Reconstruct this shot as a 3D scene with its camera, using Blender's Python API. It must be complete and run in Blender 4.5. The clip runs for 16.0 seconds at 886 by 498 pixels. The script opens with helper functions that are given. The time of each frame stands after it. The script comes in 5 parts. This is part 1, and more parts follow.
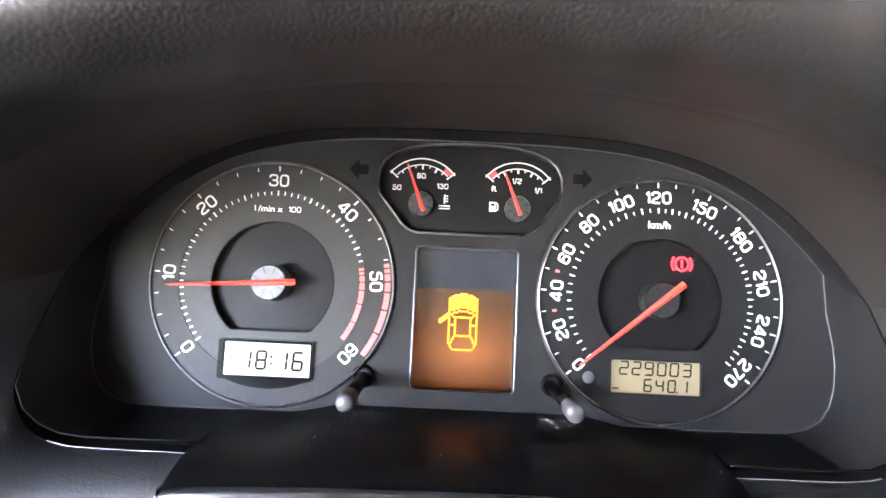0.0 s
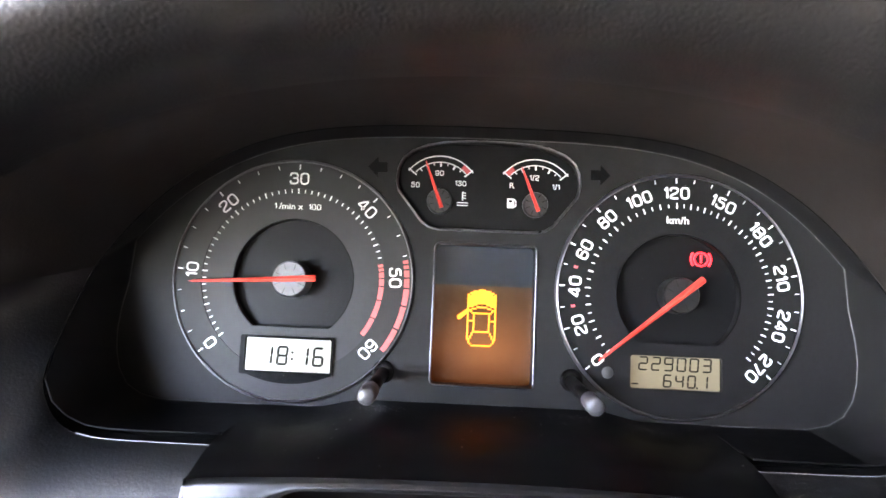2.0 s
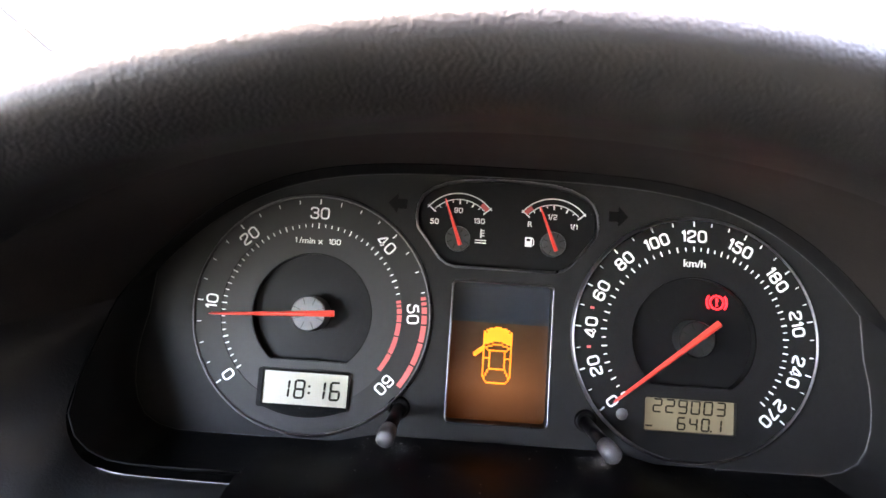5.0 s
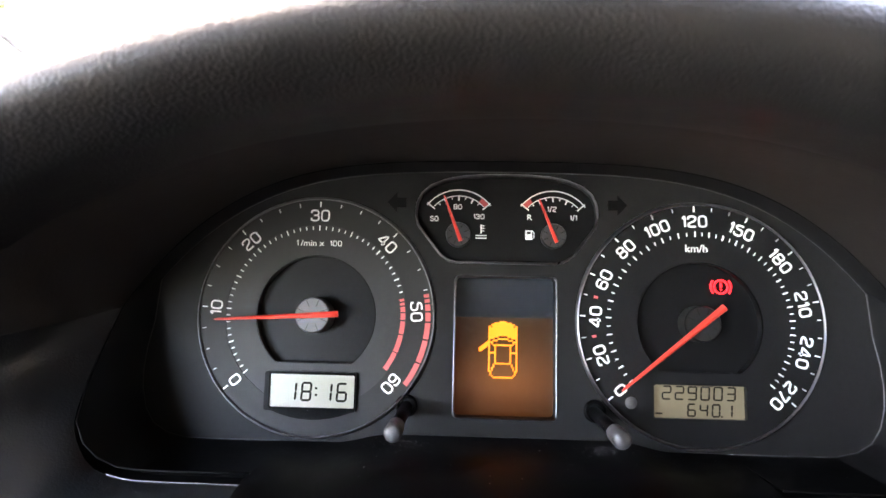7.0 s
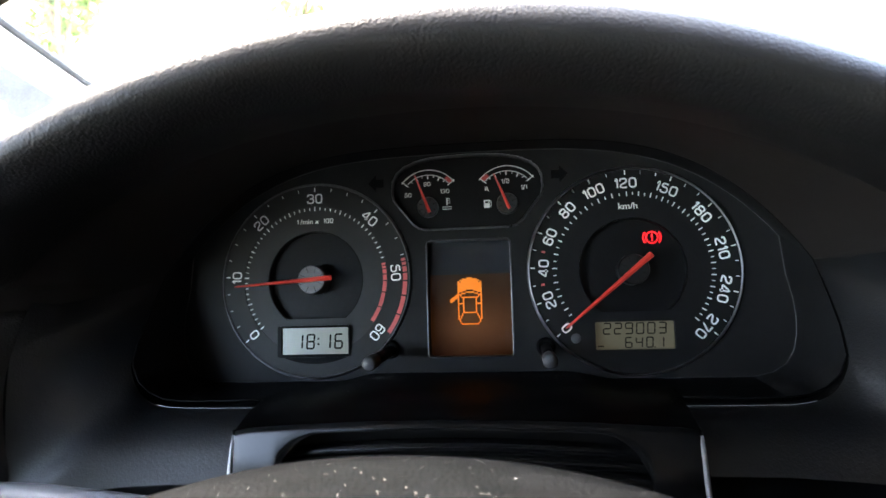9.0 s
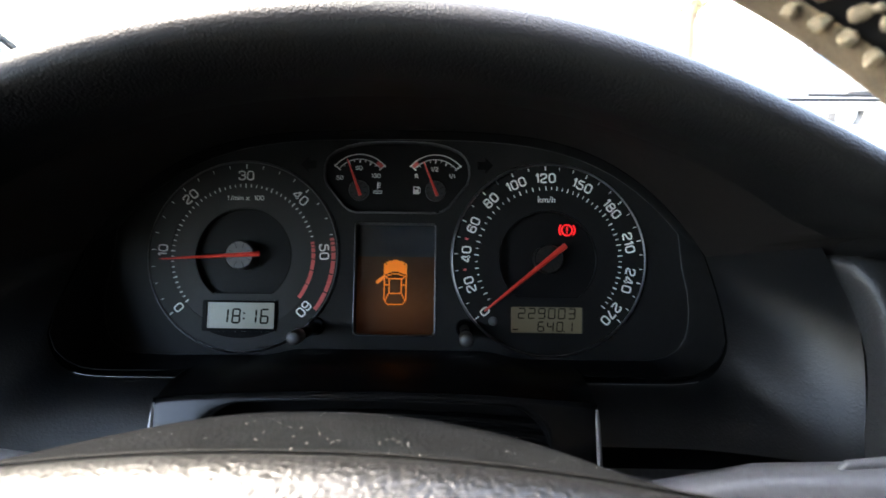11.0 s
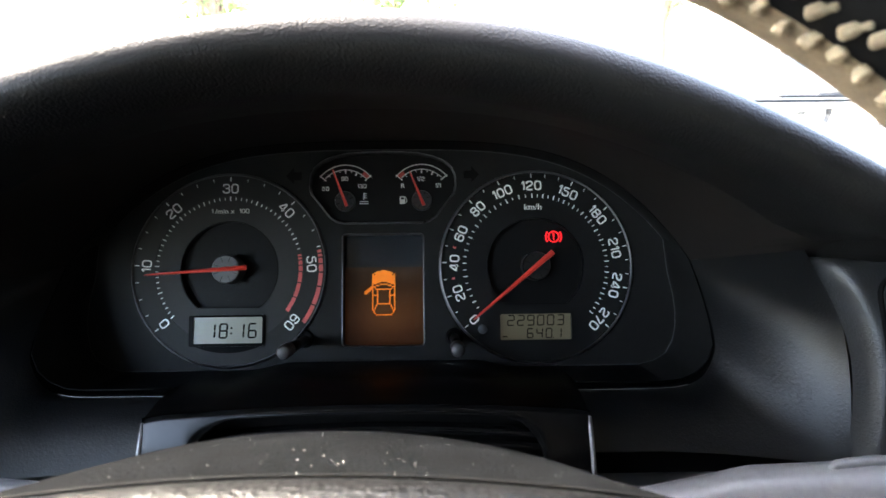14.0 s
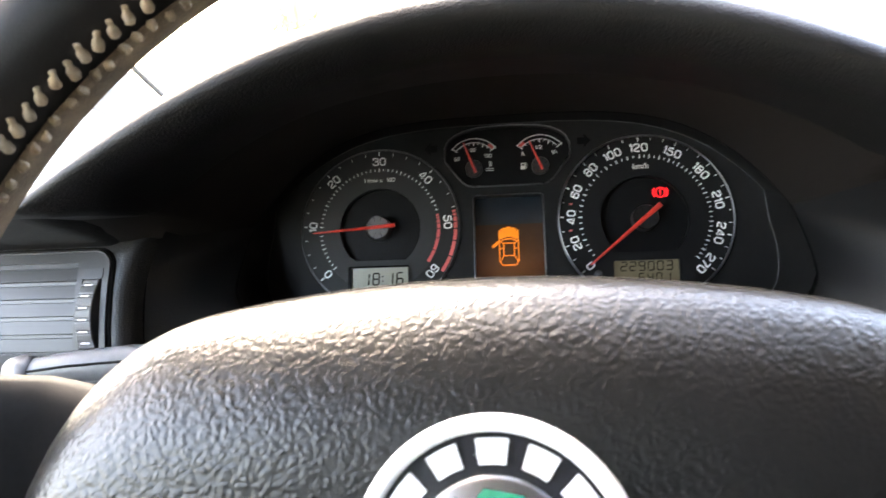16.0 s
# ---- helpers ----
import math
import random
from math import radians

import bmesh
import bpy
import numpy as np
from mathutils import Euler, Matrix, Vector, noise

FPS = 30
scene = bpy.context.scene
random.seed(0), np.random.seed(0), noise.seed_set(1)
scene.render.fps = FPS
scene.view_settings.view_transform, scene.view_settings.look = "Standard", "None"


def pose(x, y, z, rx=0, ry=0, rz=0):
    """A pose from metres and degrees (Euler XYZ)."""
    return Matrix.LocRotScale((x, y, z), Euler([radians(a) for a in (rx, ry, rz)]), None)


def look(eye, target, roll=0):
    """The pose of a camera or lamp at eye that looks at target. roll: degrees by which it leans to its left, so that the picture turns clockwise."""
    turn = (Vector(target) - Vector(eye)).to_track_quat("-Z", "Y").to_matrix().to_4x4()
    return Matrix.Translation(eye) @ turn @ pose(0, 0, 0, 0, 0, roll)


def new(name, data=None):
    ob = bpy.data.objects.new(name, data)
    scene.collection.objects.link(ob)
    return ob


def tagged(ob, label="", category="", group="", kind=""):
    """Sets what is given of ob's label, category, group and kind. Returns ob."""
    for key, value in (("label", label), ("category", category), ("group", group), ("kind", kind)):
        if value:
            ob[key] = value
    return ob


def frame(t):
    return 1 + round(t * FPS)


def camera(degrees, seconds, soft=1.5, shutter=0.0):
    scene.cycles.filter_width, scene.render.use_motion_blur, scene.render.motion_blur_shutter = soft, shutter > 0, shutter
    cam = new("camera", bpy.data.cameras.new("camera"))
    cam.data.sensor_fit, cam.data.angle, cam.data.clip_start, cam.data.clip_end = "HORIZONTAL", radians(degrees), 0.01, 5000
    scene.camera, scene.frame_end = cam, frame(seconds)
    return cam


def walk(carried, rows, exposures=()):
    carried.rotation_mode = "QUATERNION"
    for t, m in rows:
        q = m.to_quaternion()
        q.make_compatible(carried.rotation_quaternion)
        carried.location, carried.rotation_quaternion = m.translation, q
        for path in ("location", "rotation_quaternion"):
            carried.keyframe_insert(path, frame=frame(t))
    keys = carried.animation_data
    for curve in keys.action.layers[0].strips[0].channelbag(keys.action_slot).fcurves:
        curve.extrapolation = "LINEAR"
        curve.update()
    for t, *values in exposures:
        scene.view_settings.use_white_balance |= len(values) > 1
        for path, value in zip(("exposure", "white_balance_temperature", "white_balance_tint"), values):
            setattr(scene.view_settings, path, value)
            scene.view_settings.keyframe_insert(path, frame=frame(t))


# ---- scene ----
cam = camera(73.18, 16.0, soft=1.5, shutter=0.5)
cam.data.dof.use_dof, cam.data.dof.focus_distance, cam.data.dof.aperture_fstop = True, 0.30, 20.0
# The dashboard's own axes: x right, y away from the driver, z up along the instrument face, leaning back by LEANBACK degrees.
LEANBACK = 22.0
K = Matrix.Translation((0, 0, 0.95)) @ Matrix.Rotation(radians(-LEANBACK), 4, "X")
PATH = [
    (0, (-0.01099, -0.26606, -0.04930), (-0.01126, 0.73058, 0.03262), 2.62),
    (0.5, (-0.01205, -0.26628, -0.04935), (-0.02457, 0.72983, 0.03780), 2.23),
    (1, (-0.01093, -0.26723, -0.04903), (-0.01946, 0.72894, 0.03798), 2.11),
    (1.5, (-0.01191, -0.26778, -0.04907), (-0.01916, 0.72826, 0.03964), 2.05),
    (2, (-0.01331, -0.26777, -0.05348), (-0.03562, 0.72797, 0.03591), 2.48),
    (2.5, (-0.02248, -0.27411, -0.05419), (-0.03473, 0.72242, 0.02810), 3.74),
    (3, (-0.02537, -0.27437, -0.05270), (-0.04491, 0.72126, 0.03865), 3.80),
    (3.5, (-0.01232, -0.27233, -0.05174), (-0.03666, 0.72370, 0.03386), 2.79),
    (4, (-0.01857, -0.27368, -0.04948), (-0.03922, 0.72236, 0.03706), 3.36),
    (4.5, (-0.01833, -0.26739, -0.04530), (-0.03793, 0.72909, 0.03619), 2.92),
    (5, (-0.02094, -0.27164, -0.03900), (-0.04850, 0.72337, 0.05684), 3.79),
    (5.2, (-0.02220, -0.27094, -0.04068), (-0.05899, 0.72401, 0.05270), 3.38),
    (7.3, (-0.01763, -0.27308, -0.04842), (-0.05559, 0.71858, 0.07482), 1.15),
    (7.5, (-0.01792, -0.27649, -0.04869), (-0.05007, 0.71640, 0.06594), 1.21),
    (8, (-0.00396, -0.28394, -0.05230), (-0.06006, 0.70931, 0.04915), -0.32),
    (8.2, (0.00350, -0.29282, -0.05632), (-0.06790, 0.69921, 0.04750), -0.91),
    (10.3, (0.04592, -0.33650, -0.06433), (-0.13297, 0.64289, 0.02945), -0.12),
    (10.5, (0.04463, -0.33299, -0.06427), (-0.07568, 0.65573, 0.02491), -0.61),
    (11, (0.03306, -0.33563, -0.06937), (0.01496, 0.66062, 0.01523), 0.73),
    (11.5, (0.03051, -0.33701, -0.07436), (0.06074, 0.65985, -0.00114), -1.37),
    (12, (0.02682, -0.34403, -0.07311), (0.02901, 0.65309, 0.00275), -1.43),
    (12.5, (0.04482, -0.34585, -0.05840), (0.10760, 0.64711, 0.04200), -1.67),
    (13, (0.03743, -0.34359, -0.05861), (0.08218, 0.65022, 0.04310), -1.18),
    (13.5, (0.02194, -0.34051, -0.06442), (0.04799, 0.65459, 0.03090), 0.17),
    (14, (0.02887, -0.33613, -0.06646), (0.04346, 0.65960, 0.02468), -0.77),
    (14.5, (0.03402, -0.34167, -0.07073), (0.05538, 0.65399, 0.01982), -0.10),
    (15, (0.02428, -0.35665, -0.07928), (0.00079, 0.63769, 0.02430), 0.76),
    (15.5, (0.01569, -0.39252, -0.10201), (-0.06277, 0.59700, 0.01923), -0.76),
    (16, (0.00378, -0.38683, -0.11319), (-0.11692, 0.59701, 0.01907), -1.16),
]
EXPOSURES = [(0, 8.6, 7700, 19), (3.0, 7.8, 7700, 19), (4.5, 7.6, 7900, 19), (5.2, 7.3, 7800, 18), (7.5, 7.3, 7800, 15), (8.2, 6.7, 7300, 11), (10.3, 4.85, 6900, 6), (11.6, 5.45, 6900, 6), (12.3, 6.05, 7000, 7), (12.9, 5.95, 7000, 7), (13.4, 5.32, 7000, 7), (14.0, 5.3, 7000, 7), (14.4, 5.5, 7000, 7), (15.0, 5.7, 6900, 7), (15.5, 5.9, 7400, 9), (16.0, 5.9, 7800, 11)]
walk(cam, [(t, K @ look(eye, aim, roll)) for t, eye, aim, roll in PATH], EXPOSURES)

# ---- light ----
SUN_ELEVATION, SUN_AZIMUTH = 48.0, 312.0
world = bpy.data.worlds.new("sky")
scene.world = world
world.use_nodes = True
wn = world.node_tree
sky = wn.nodes.new("ShaderNodeTexSky")
sky.sky_type, sky.sun_disc = "NISHITA", False
sky.sun_elevation, sky.sun_rotation = radians(SUN_ELEVATION), radians(SUN_AZIMUTH)
sky.dust_density, sky.air_density, sky.ozone_density = 3.5, 0.9, 0.4
wn.links.new(sky.outputs[0], wn.nodes["Background"].inputs[0])
wn.nodes["Background"].inputs[1].default_value = 0.15
sun = new("sun", bpy.data.lights.new("sun", "SUN"))
sun.data.energy, sun.data.angle, sun.data.color = 0.8, radians(12.0), (1.0, 0.98, 0.96)
az, el = radians(SUN_AZIMUTH), radians(SUN_ELEVATION)
sun.matrix_world = look((0, 0, 0), (-math.sin(az) * math.cos(el), -math.cos(az) * math.cos(el), -math.sin(el)))


# ---- materials ----
def mat(name, base, rough=0.5, metal=0.0, vary=0.15, vscale=60.0, bump=0.0, bscale=600.0, leather=False, emit=0.0, spec=0.5, rvar=0.1, specks=0.0, fleck=420.0, warped=0.0025):
    """A surface with colour and gloss that vary at two scales, a fine relief, and dust specks where asked."""
    m = bpy.data.materials.new(name)
    m.use_nodes = True
    nt = m.node_tree
    n, ln = nt.nodes, nt.links
    b = n["Principled BSDF"]
    tc = n.new("ShaderNodeTexCoord")
    big, fine = n.new("ShaderNodeTexNoise"), n.new("ShaderNodeTexNoise")
    big.inputs["Scale"].default_value, fine.inputs["Scale"].default_value = vscale, vscale * 9
    big.inputs["Detail"].default_value, fine.inputs["Detail"].default_value = 4, 3
    ln.new(tc.outputs["Object"], big.inputs["Vector"])
    ln.new(tc.outputs["Object"], fine.inputs["Vector"])
    both = n.new("ShaderNodeMath")
    both.operation = "MULTIPLY_ADD"
    both.inputs[1].default_value = 0.5
    half = n.new("ShaderNodeMath")
    half.operation = "MULTIPLY"
    half.inputs[1].default_value = 0.5
    ln.new(fine.outputs["Fac"], half.inputs[0])
    ln.new(big.outputs["Fac"], both.inputs[0])
    ln.new(half.outputs[0], both.inputs[2])
    ramp = n.new("ShaderNodeValToRGB")
    lo, hi = [max(0.0, c * (1 - vary)) for c in base], [min(1.0, c * (1 + vary)) for c in base]
    ramp.color_ramp.elements[0].position, ramp.color_ramp.elements[1].position = 0.35, 0.65
    ramp.color_ramp.elements[0].color, ramp.color_ramp.elements[1].color = (*lo, 1), (*hi, 1)
    ln.new(both.outputs[0], ramp.inputs[0])
    colour = ramp.outputs[0]
    if specks:
        dots = n.new("ShaderNodeTexVoronoi")
        dots.inputs["Scale"].default_value = fleck
        ln.new(tc.outputs["Object"], dots.inputs["Vector"])
        less = n.new("ShaderNodeMath")
        less.operation = "LESS_THAN"
        less.inputs[1].default_value = specks
        ln.new(dots.outputs["Distance"], less.inputs[0])
        some = n.new("ShaderNodeMath")
        some.operation = "MULTIPLY"
        rare = n.new("ShaderNodeMath")
        rare.operation = "GREATER_THAN"
        rare.inputs[1].default_value = 0.84
        sep = n.new("ShaderNodeSeparateColor")
        ln.new(dots.outputs["Color"], sep.inputs[0])
        ln.new(sep.outputs[0], rare.inputs[0])
        ln.new(less.outputs[0], some.inputs[0])
        ln.new(rare.outputs[0], some.inputs[1])
        mix = n.new("ShaderNodeMix")
        mix.data_type = "RGBA"
        mix.inputs["B"].default_value = (0.55, 0.53, 0.50, 1)
        ln.new(some.outputs[0], mix.inputs["Factor"])
        ln.new(colour, mix.inputs["A"])
        colour = mix.outputs["Result"]
    ln.new(colour, b.inputs["Base Color"])
    mr = n.new("ShaderNodeMapRange")
    mr.inputs["To Min"].default_value, mr.inputs["To Max"].default_value = max(0.02, rough - rvar), min(1, rough + rvar)
    ln.new(both.outputs[0], mr.inputs["Value"])
    ln.new(mr.outputs[0], b.inputs["Roughness"])
    b.inputs["Metallic"].default_value = metal
    b.inputs["Specular IOR Level"].default_value = spec
    if bump:
        if leather:
            tex = n.new("ShaderNodeTexVoronoi")
            tex.feature = "SMOOTH_F1"
            tex.inputs["Smoothness"].default_value = 0.6
            warp = n.new("ShaderNodeTexNoise")
            warp.inputs["Scale"].default_value = bscale * 0.4
            vm = n.new("ShaderNodeVectorMath")
            vm.operation = "MULTIPLY_ADD"
            vm.inputs[1].default_value = (warped, warped, warped)
            ln.new(tc.outputs["Object"], warp.inputs["Vector"])
            ln.new(warp.outputs["Color"], vm.inputs[0])
            ln.new(tc.outputs["Object"], vm.inputs[2])
            ln.new(vm.outputs[0], tex.inputs["Vector"])
            out = tex.outputs["Distance"]
        else:
            tex = n.new("ShaderNodeTexNoise")
            tex.inputs["Detail"].default_value = 3
            ln.new(tc.outputs["Object"], tex.inputs["Vector"])
            out = tex.outputs["Fac"]
        tex.inputs["Scale"].default_value = bscale
        bp = n.new("ShaderNodeBump")
        bp.inputs["Strength"].default_value = 1.0
        bp.inputs["Distance"].default_value = bump
        bp.invert = leather
        ln.new(out, bp.inputs["Height"])
        ln.new(bp.outputs[0], b.inputs["Normal"])
    if emit:
        b.inputs["Emission Color"].default_value = (*base, 1)
        b.inputs["Emission Strength"].default_value = emit
    return m


def glass_mat(name, tint=(1, 1, 1)):
    """Thin clear glass: lets light straight through and mirrors at its Fresnel share."""
    m = bpy.data.materials.new(name)
    m.use_nodes = True
    n, ln = m.node_tree.nodes, m.node_tree.links
    n.remove(n["Principled BSDF"])
    clear, gloss, mix, fres = n.new("ShaderNodeBsdfTransparent"), n.new("ShaderNodeBsdfGlossy"), n.new("ShaderNodeMixShader"), n.new("ShaderNodeLayerWeight")
    clear.inputs[0].default_value = (*tint, 1)
    gloss.inputs["Roughness"].default_value = 0.0
    steep, share = n.new("ShaderNodeMath"), n.new("ShaderNodeMath")
    steep.operation, steep.inputs[1].default_value = "POWER", 5.0
    share.operation, share.inputs[1].default_value, share.inputs[2].default_value = "MULTIPLY_ADD", 0.9, 0.04
    fres.inputs["Blend"].default_value = 0.5
    ln.new(fres.outputs["Facing"], steep.inputs[0])
    ln.new(steep.outputs[0], share.inputs[0])
    ln.new(share.outputs[0], mix.inputs[0])
    ln.new(clear.outputs[0], mix.inputs[1])
    ln.new(gloss.outputs[0], mix.inputs[2])
    ln.new(mix.outputs[0], n["Material Output"].inputs[0])
    return m


DASH = mat("dash_soft_grain", (0.0066, 0.0065, 0.0063), 0.50, spec=0.24, bump=0.00016, bscale=1150, leather=True, vscale=25, warped=0.0011)
VENTSATIN = mat("vent_satin_plastic", (0.0140, 0.0139, 0.0140), 0.42, spec=0.30, bump=0.00003, bscale=2500, vscale=50)
STALK = mat("stalk_satin_plastic", (0.11, 0.111, 0.115), 0.34, bump=0.00004, bscale=2000, vscale=40)
PANELGRAIN = mat("vent_panel_grain", (0.020, 0.020, 0.0205), 0.42, spec=0.42, bump=0.00016, bscale=900, leather=True, vscale=25, warped=0.003)
WHEELGREY = mat("thumbwheel_grey", (0.045, 0.0455, 0.047), 0.5, bump=0.0002, bscale=2200, vscale=200)
MARKPALE = mat("worn_pale_print", (0.42, 0.42, 0.41), 0.5, vary=0.1)
DASHFINE = mat("dash_fine_grain", (0.0030, 0.0033, 0.0037), 0.41, spec=0.38, bump=0.00007, bscale=1100, leather=True, vscale=25)
# The warm brown of reflected light is put into this base colour.
UNDERSIDE = mat("dash_underside", (0.0125, 0.0102, 0.0090), 0.6, spec=0.22, bump=0.0001, bscale=900, vscale=25)
PANEL = mat("panel_matte", (0.0090, 0.0089, 0.0089), 0.58, spec=0.16, bump=0.00004, bscale=2500, vscale=40)
GLOSSY = mat("gloss_black_plastic", (0.0018, 0.0018, 0.0019), 0.38, spec=0.04, bump=0.00002, bscale=2500, vscale=40, specks=0.045, fleck=620)
BEZEL = mat("bezel_slope_black", (0.0060, 0.0060, 0.0062), 0.5, spec=0.2, bump=0.00003, bscale=2500, vscale=40)
SATIN = mat("satin_black_plastic", (0.03, 0.03, 0.032), 0.42, bump=0.00005, bscale=1800, vscale=50)
# Pale plastic that paints the bright reflection on the trim's corners.
EDGEGLINT = mat("corner_highlight_plastic", (0.24, 0.243, 0.245), 0.35, vary=0.2, vscale=120)
SPOKE = mat("spoke_plastic", (0.018, 0.0182, 0.0184), 0.75, spec=0.15, bump=0.00004, bscale=1800, vscale=50)
TRIM = mat("satin_trim_plastic", (0.0042, 0.0043, 0.0045), 0.25, spec=0.20, vary=0.06, rvar=0.03, vscale=30)
# Near-black; in gaps and recesses it stands in for their shade.
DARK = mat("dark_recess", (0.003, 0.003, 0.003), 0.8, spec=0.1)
FACE = mat("dial_face", (0.031, 0.0308, 0.0306), 0.55, spec=0.18, bump=0.00003, bscale=3000, vscale=50, vary=0.06)
BAND = mat("dial_band", (0.006, 0.006, 0.0062), 0.55, spec=0.16, bump=0.00003, bscale=3000, vscale=50, vary=0.06)
TACHBAND = mat("tachometer_band", (0.0190, 0.0188, 0.0186), 0.55, spec=0.18, bump=0.00003, bscale=3000, vscale=50, vary=0.06)
DISC = mat("dial_recess", (0.0035, 0.0035, 0.0037), 0.5, spec=0.15, vscale=50, specks=0.03)
WHITE = mat("white_print", (0.88, 0.88, 0.87), 0.5, vary=0.03)
REDPRINT = mat("red_print", (0.62, 0.10, 0.09), 0.5, vary=0.05)
NEEDLE = mat("needle_red", (0.62, 0.045, 0.03), 0.35, vary=0.05, emit=0.0025)
CHROME = mat("chrome", (0.30, 0.30, 0.31), 0.30, metal=1.0, vary=0.05, rvar=0.02)
DARKCHROME = mat("dark_chrome", (0.12, 0.12, 0.123), 0.3, metal=1.0, vary=0.05)
SILVERHUB = mat("needle_hub_silver", (0.085, 0.085, 0.086), 0.5, metal=0.2, vary=0.15, vscale=300)
GAUGEHUB = mat("gauge_hub", (0.034, 0.034, 0.034), 0.4, spec=0.25)
BLACKHUB = mat("needle_hub_black", (0.010, 0.010, 0.010), 0.4, spec=0.25)
LCDPALE = mat("clock_lcd", (0.285, 0.272, 0.212), 0.35, vary=0.03)
LCDGREEN = mat("odometer_lcd", (0.108, 0.095, 0.058), 0.35, vary=0.04, emit=0.0058)
INK = mat("lcd_segments", (0.007, 0.007, 0.0065), 0.6, spec=0.1)
# The base is tinted blue for the sky's reflection on the upper screen.
SCREEN = mat("screen_dark", (0.013, 0.018, 0.025), 0.12, vary=0.05)
BACKLIT = mat("screen_backlight", (0.030, 0.013, 0.006), 0.14, vary=0.04, vscale=25)
bn = BACKLIT.node_tree
btc, bsep, bmap = bn.nodes.new("ShaderNodeTexCoord"), bn.nodes.new("ShaderNodeSeparateXYZ"), bn.nodes.new("ShaderNodeMapRange")
bramp = bn.nodes.new("ShaderNodeValToRGB")
bmap.inputs["From Min"].default_value, bmap.inputs["From Max"].default_value = -0.0905, -0.0450
bn.links.new(btc.outputs["Object"], bsep.inputs[0])
bn.links.new(bsep.outputs["Z"], bmap.inputs["Value"])
bn.links.new(bmap.outputs[0], bramp.inputs[0])
stops = bramp.color_ramp.elements
bglow, bfall = bn.nodes.new("ShaderNodeVectorMath"), bn.nodes.new("ShaderNodeMapRange")
bglow.operation, bglow.inputs[1].default_value = "DISTANCE", (0.002, 0.0085, -0.074)
bfall.inputs["From Min"].default_value, bfall.inputs["From Max"].default_value = 0.003, 0.026
bfall.inputs["To Min"].default_value, bfall.inputs["To Max"].default_value = 0.0036, 0.0006
bn.links.new(btc.outputs["Object"], bglow.inputs[0])
bn.links.new(bglow.outputs["Value"], bfall.inputs["Value"])
bn.links.new(bfall.outputs[0], bn.nodes["Principled BSDF"].inputs["Emission Strength"])
stops[0].color, stops[1].color = (0.16, 0.045, 0.008, 1), (0.16, 0.075, 0.035, 1)
mid = stops.new(0.38)
mid.color = (0.42, 0.16, 0.055, 1)
bn.links.new(bramp.outputs[0], bn.nodes["Principled BSDF"].inputs["Emission Color"])
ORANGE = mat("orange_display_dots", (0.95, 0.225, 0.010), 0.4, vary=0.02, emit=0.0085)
REDLAMP = mat("red_lamp", (1.0, 0.02, 0.028), 0.4, vary=0.02, emit=0.03)
GREYMARK = mat("grey_symbol", (0.0042, 0.0042, 0.0042), 0.7, spec=0.05)
SENSOR = mat("sensor_grey", (0.045, 0.045, 0.045), 0.5)
LEATHER = mat("rim_leather", (0.0045, 0.0043, 0.0042), 0.42, spec=0.26, bump=0.00004, bscale=1400, leather=True, vscale=30)
THREAD = mat("beige_thread", (0.33, 0.255, 0.160), 0.75, bump=0.0004, bscale=1800, vscale=400, vary=0.3)
tn = THREAD.node_tree
tinfo, tspan, tmul = tn.nodes.new("ShaderNodeObjectInfo"), tn.nodes.new("ShaderNodeMapRange"), tn.nodes.new("ShaderNodeVectorMath")
tspan.inputs["To Min"].default_value, tspan.inputs["To Max"].default_value = 0.55, 0.95
tmul.operation = "SCALE"
told = tn.nodes["Principled BSDF"].inputs["Base Color"].links[0].from_socket
tn.links.new(tinfo.outputs["Random"], tspan.inputs["Value"])
tn.links.new(told, tmul.inputs[0])
tn.links.new(tspan.outputs[0], tmul.inputs["Scale"])
tn.links.new(tmul.outputs[0], tn.nodes["Principled BSDF"].inputs["Base Color"])
HUBCOVER = mat("hub_cover_grain", (0.0042, 0.0042, 0.0043), 0.36, spec=0.35, bump=0.00026, bscale=640, leather=True, vscale=25, warped=0.003)
DUSTY = mat("dusty_plastic", (0.0036, 0.0039, 0.0043), 0.92, spec=0.02, bump=0.0005, bscale=900, vscale=90, vary=0.45, specks=0.13, fleck=820)
BADGEWHITE = mat("badge_white", (0.75, 0.75, 0.75), 0.25, vary=0.04)
BADGEBLACK = mat("badge_black", (0.015, 0.015, 0.017), 0.15)
BADGEGREEN = mat("badge_green", (0.01, 0.16, 0.09), 0.2)
HEADLINER = mat("headliner_fabric", (0.10, 0.097, 0.092), 0.9, bump=0.0005, bscale=900)
PILLAR = mat("pillar_trim", (0.34, 0.333, 0.318), 0.6, bump=0.0002, bscale=900)
DOORTRIM = mat("door_trim", (0.06, 0.06, 0.06), 0.6, bump=0.0005, bscale=500, leather=True)
CARPAINT = mat("silver_white_paint", (0.72, 0.73, 0.74), 0.25, vary=0.02, vscale=5)
RUBBER = mat("black_rubber", (0.02, 0.02, 0.02), 0.7)
GLASS = glass_mat("window_glass")


# ---- builders ----
from mathutils.geometry import delaunay_2d_cdt

WM = {}


def place(ob, parent, m):
    if parent is not None:
        ob.parent = parent
        ob.matrix_parent_inverse = WM[parent.name].inverted()
    ob.matrix_basis = m
    WM[ob.name] = m.copy()
    return ob


def thing(name, label, category, at=(0, 0, 0), group="", kind="", frame_of=K):
    ob = new(name)
    ob.empty_display_size = 0.01
    place(ob, None, frame_of @ Matrix.Translation(at))
    return tagged(ob, label, category, group, kind)


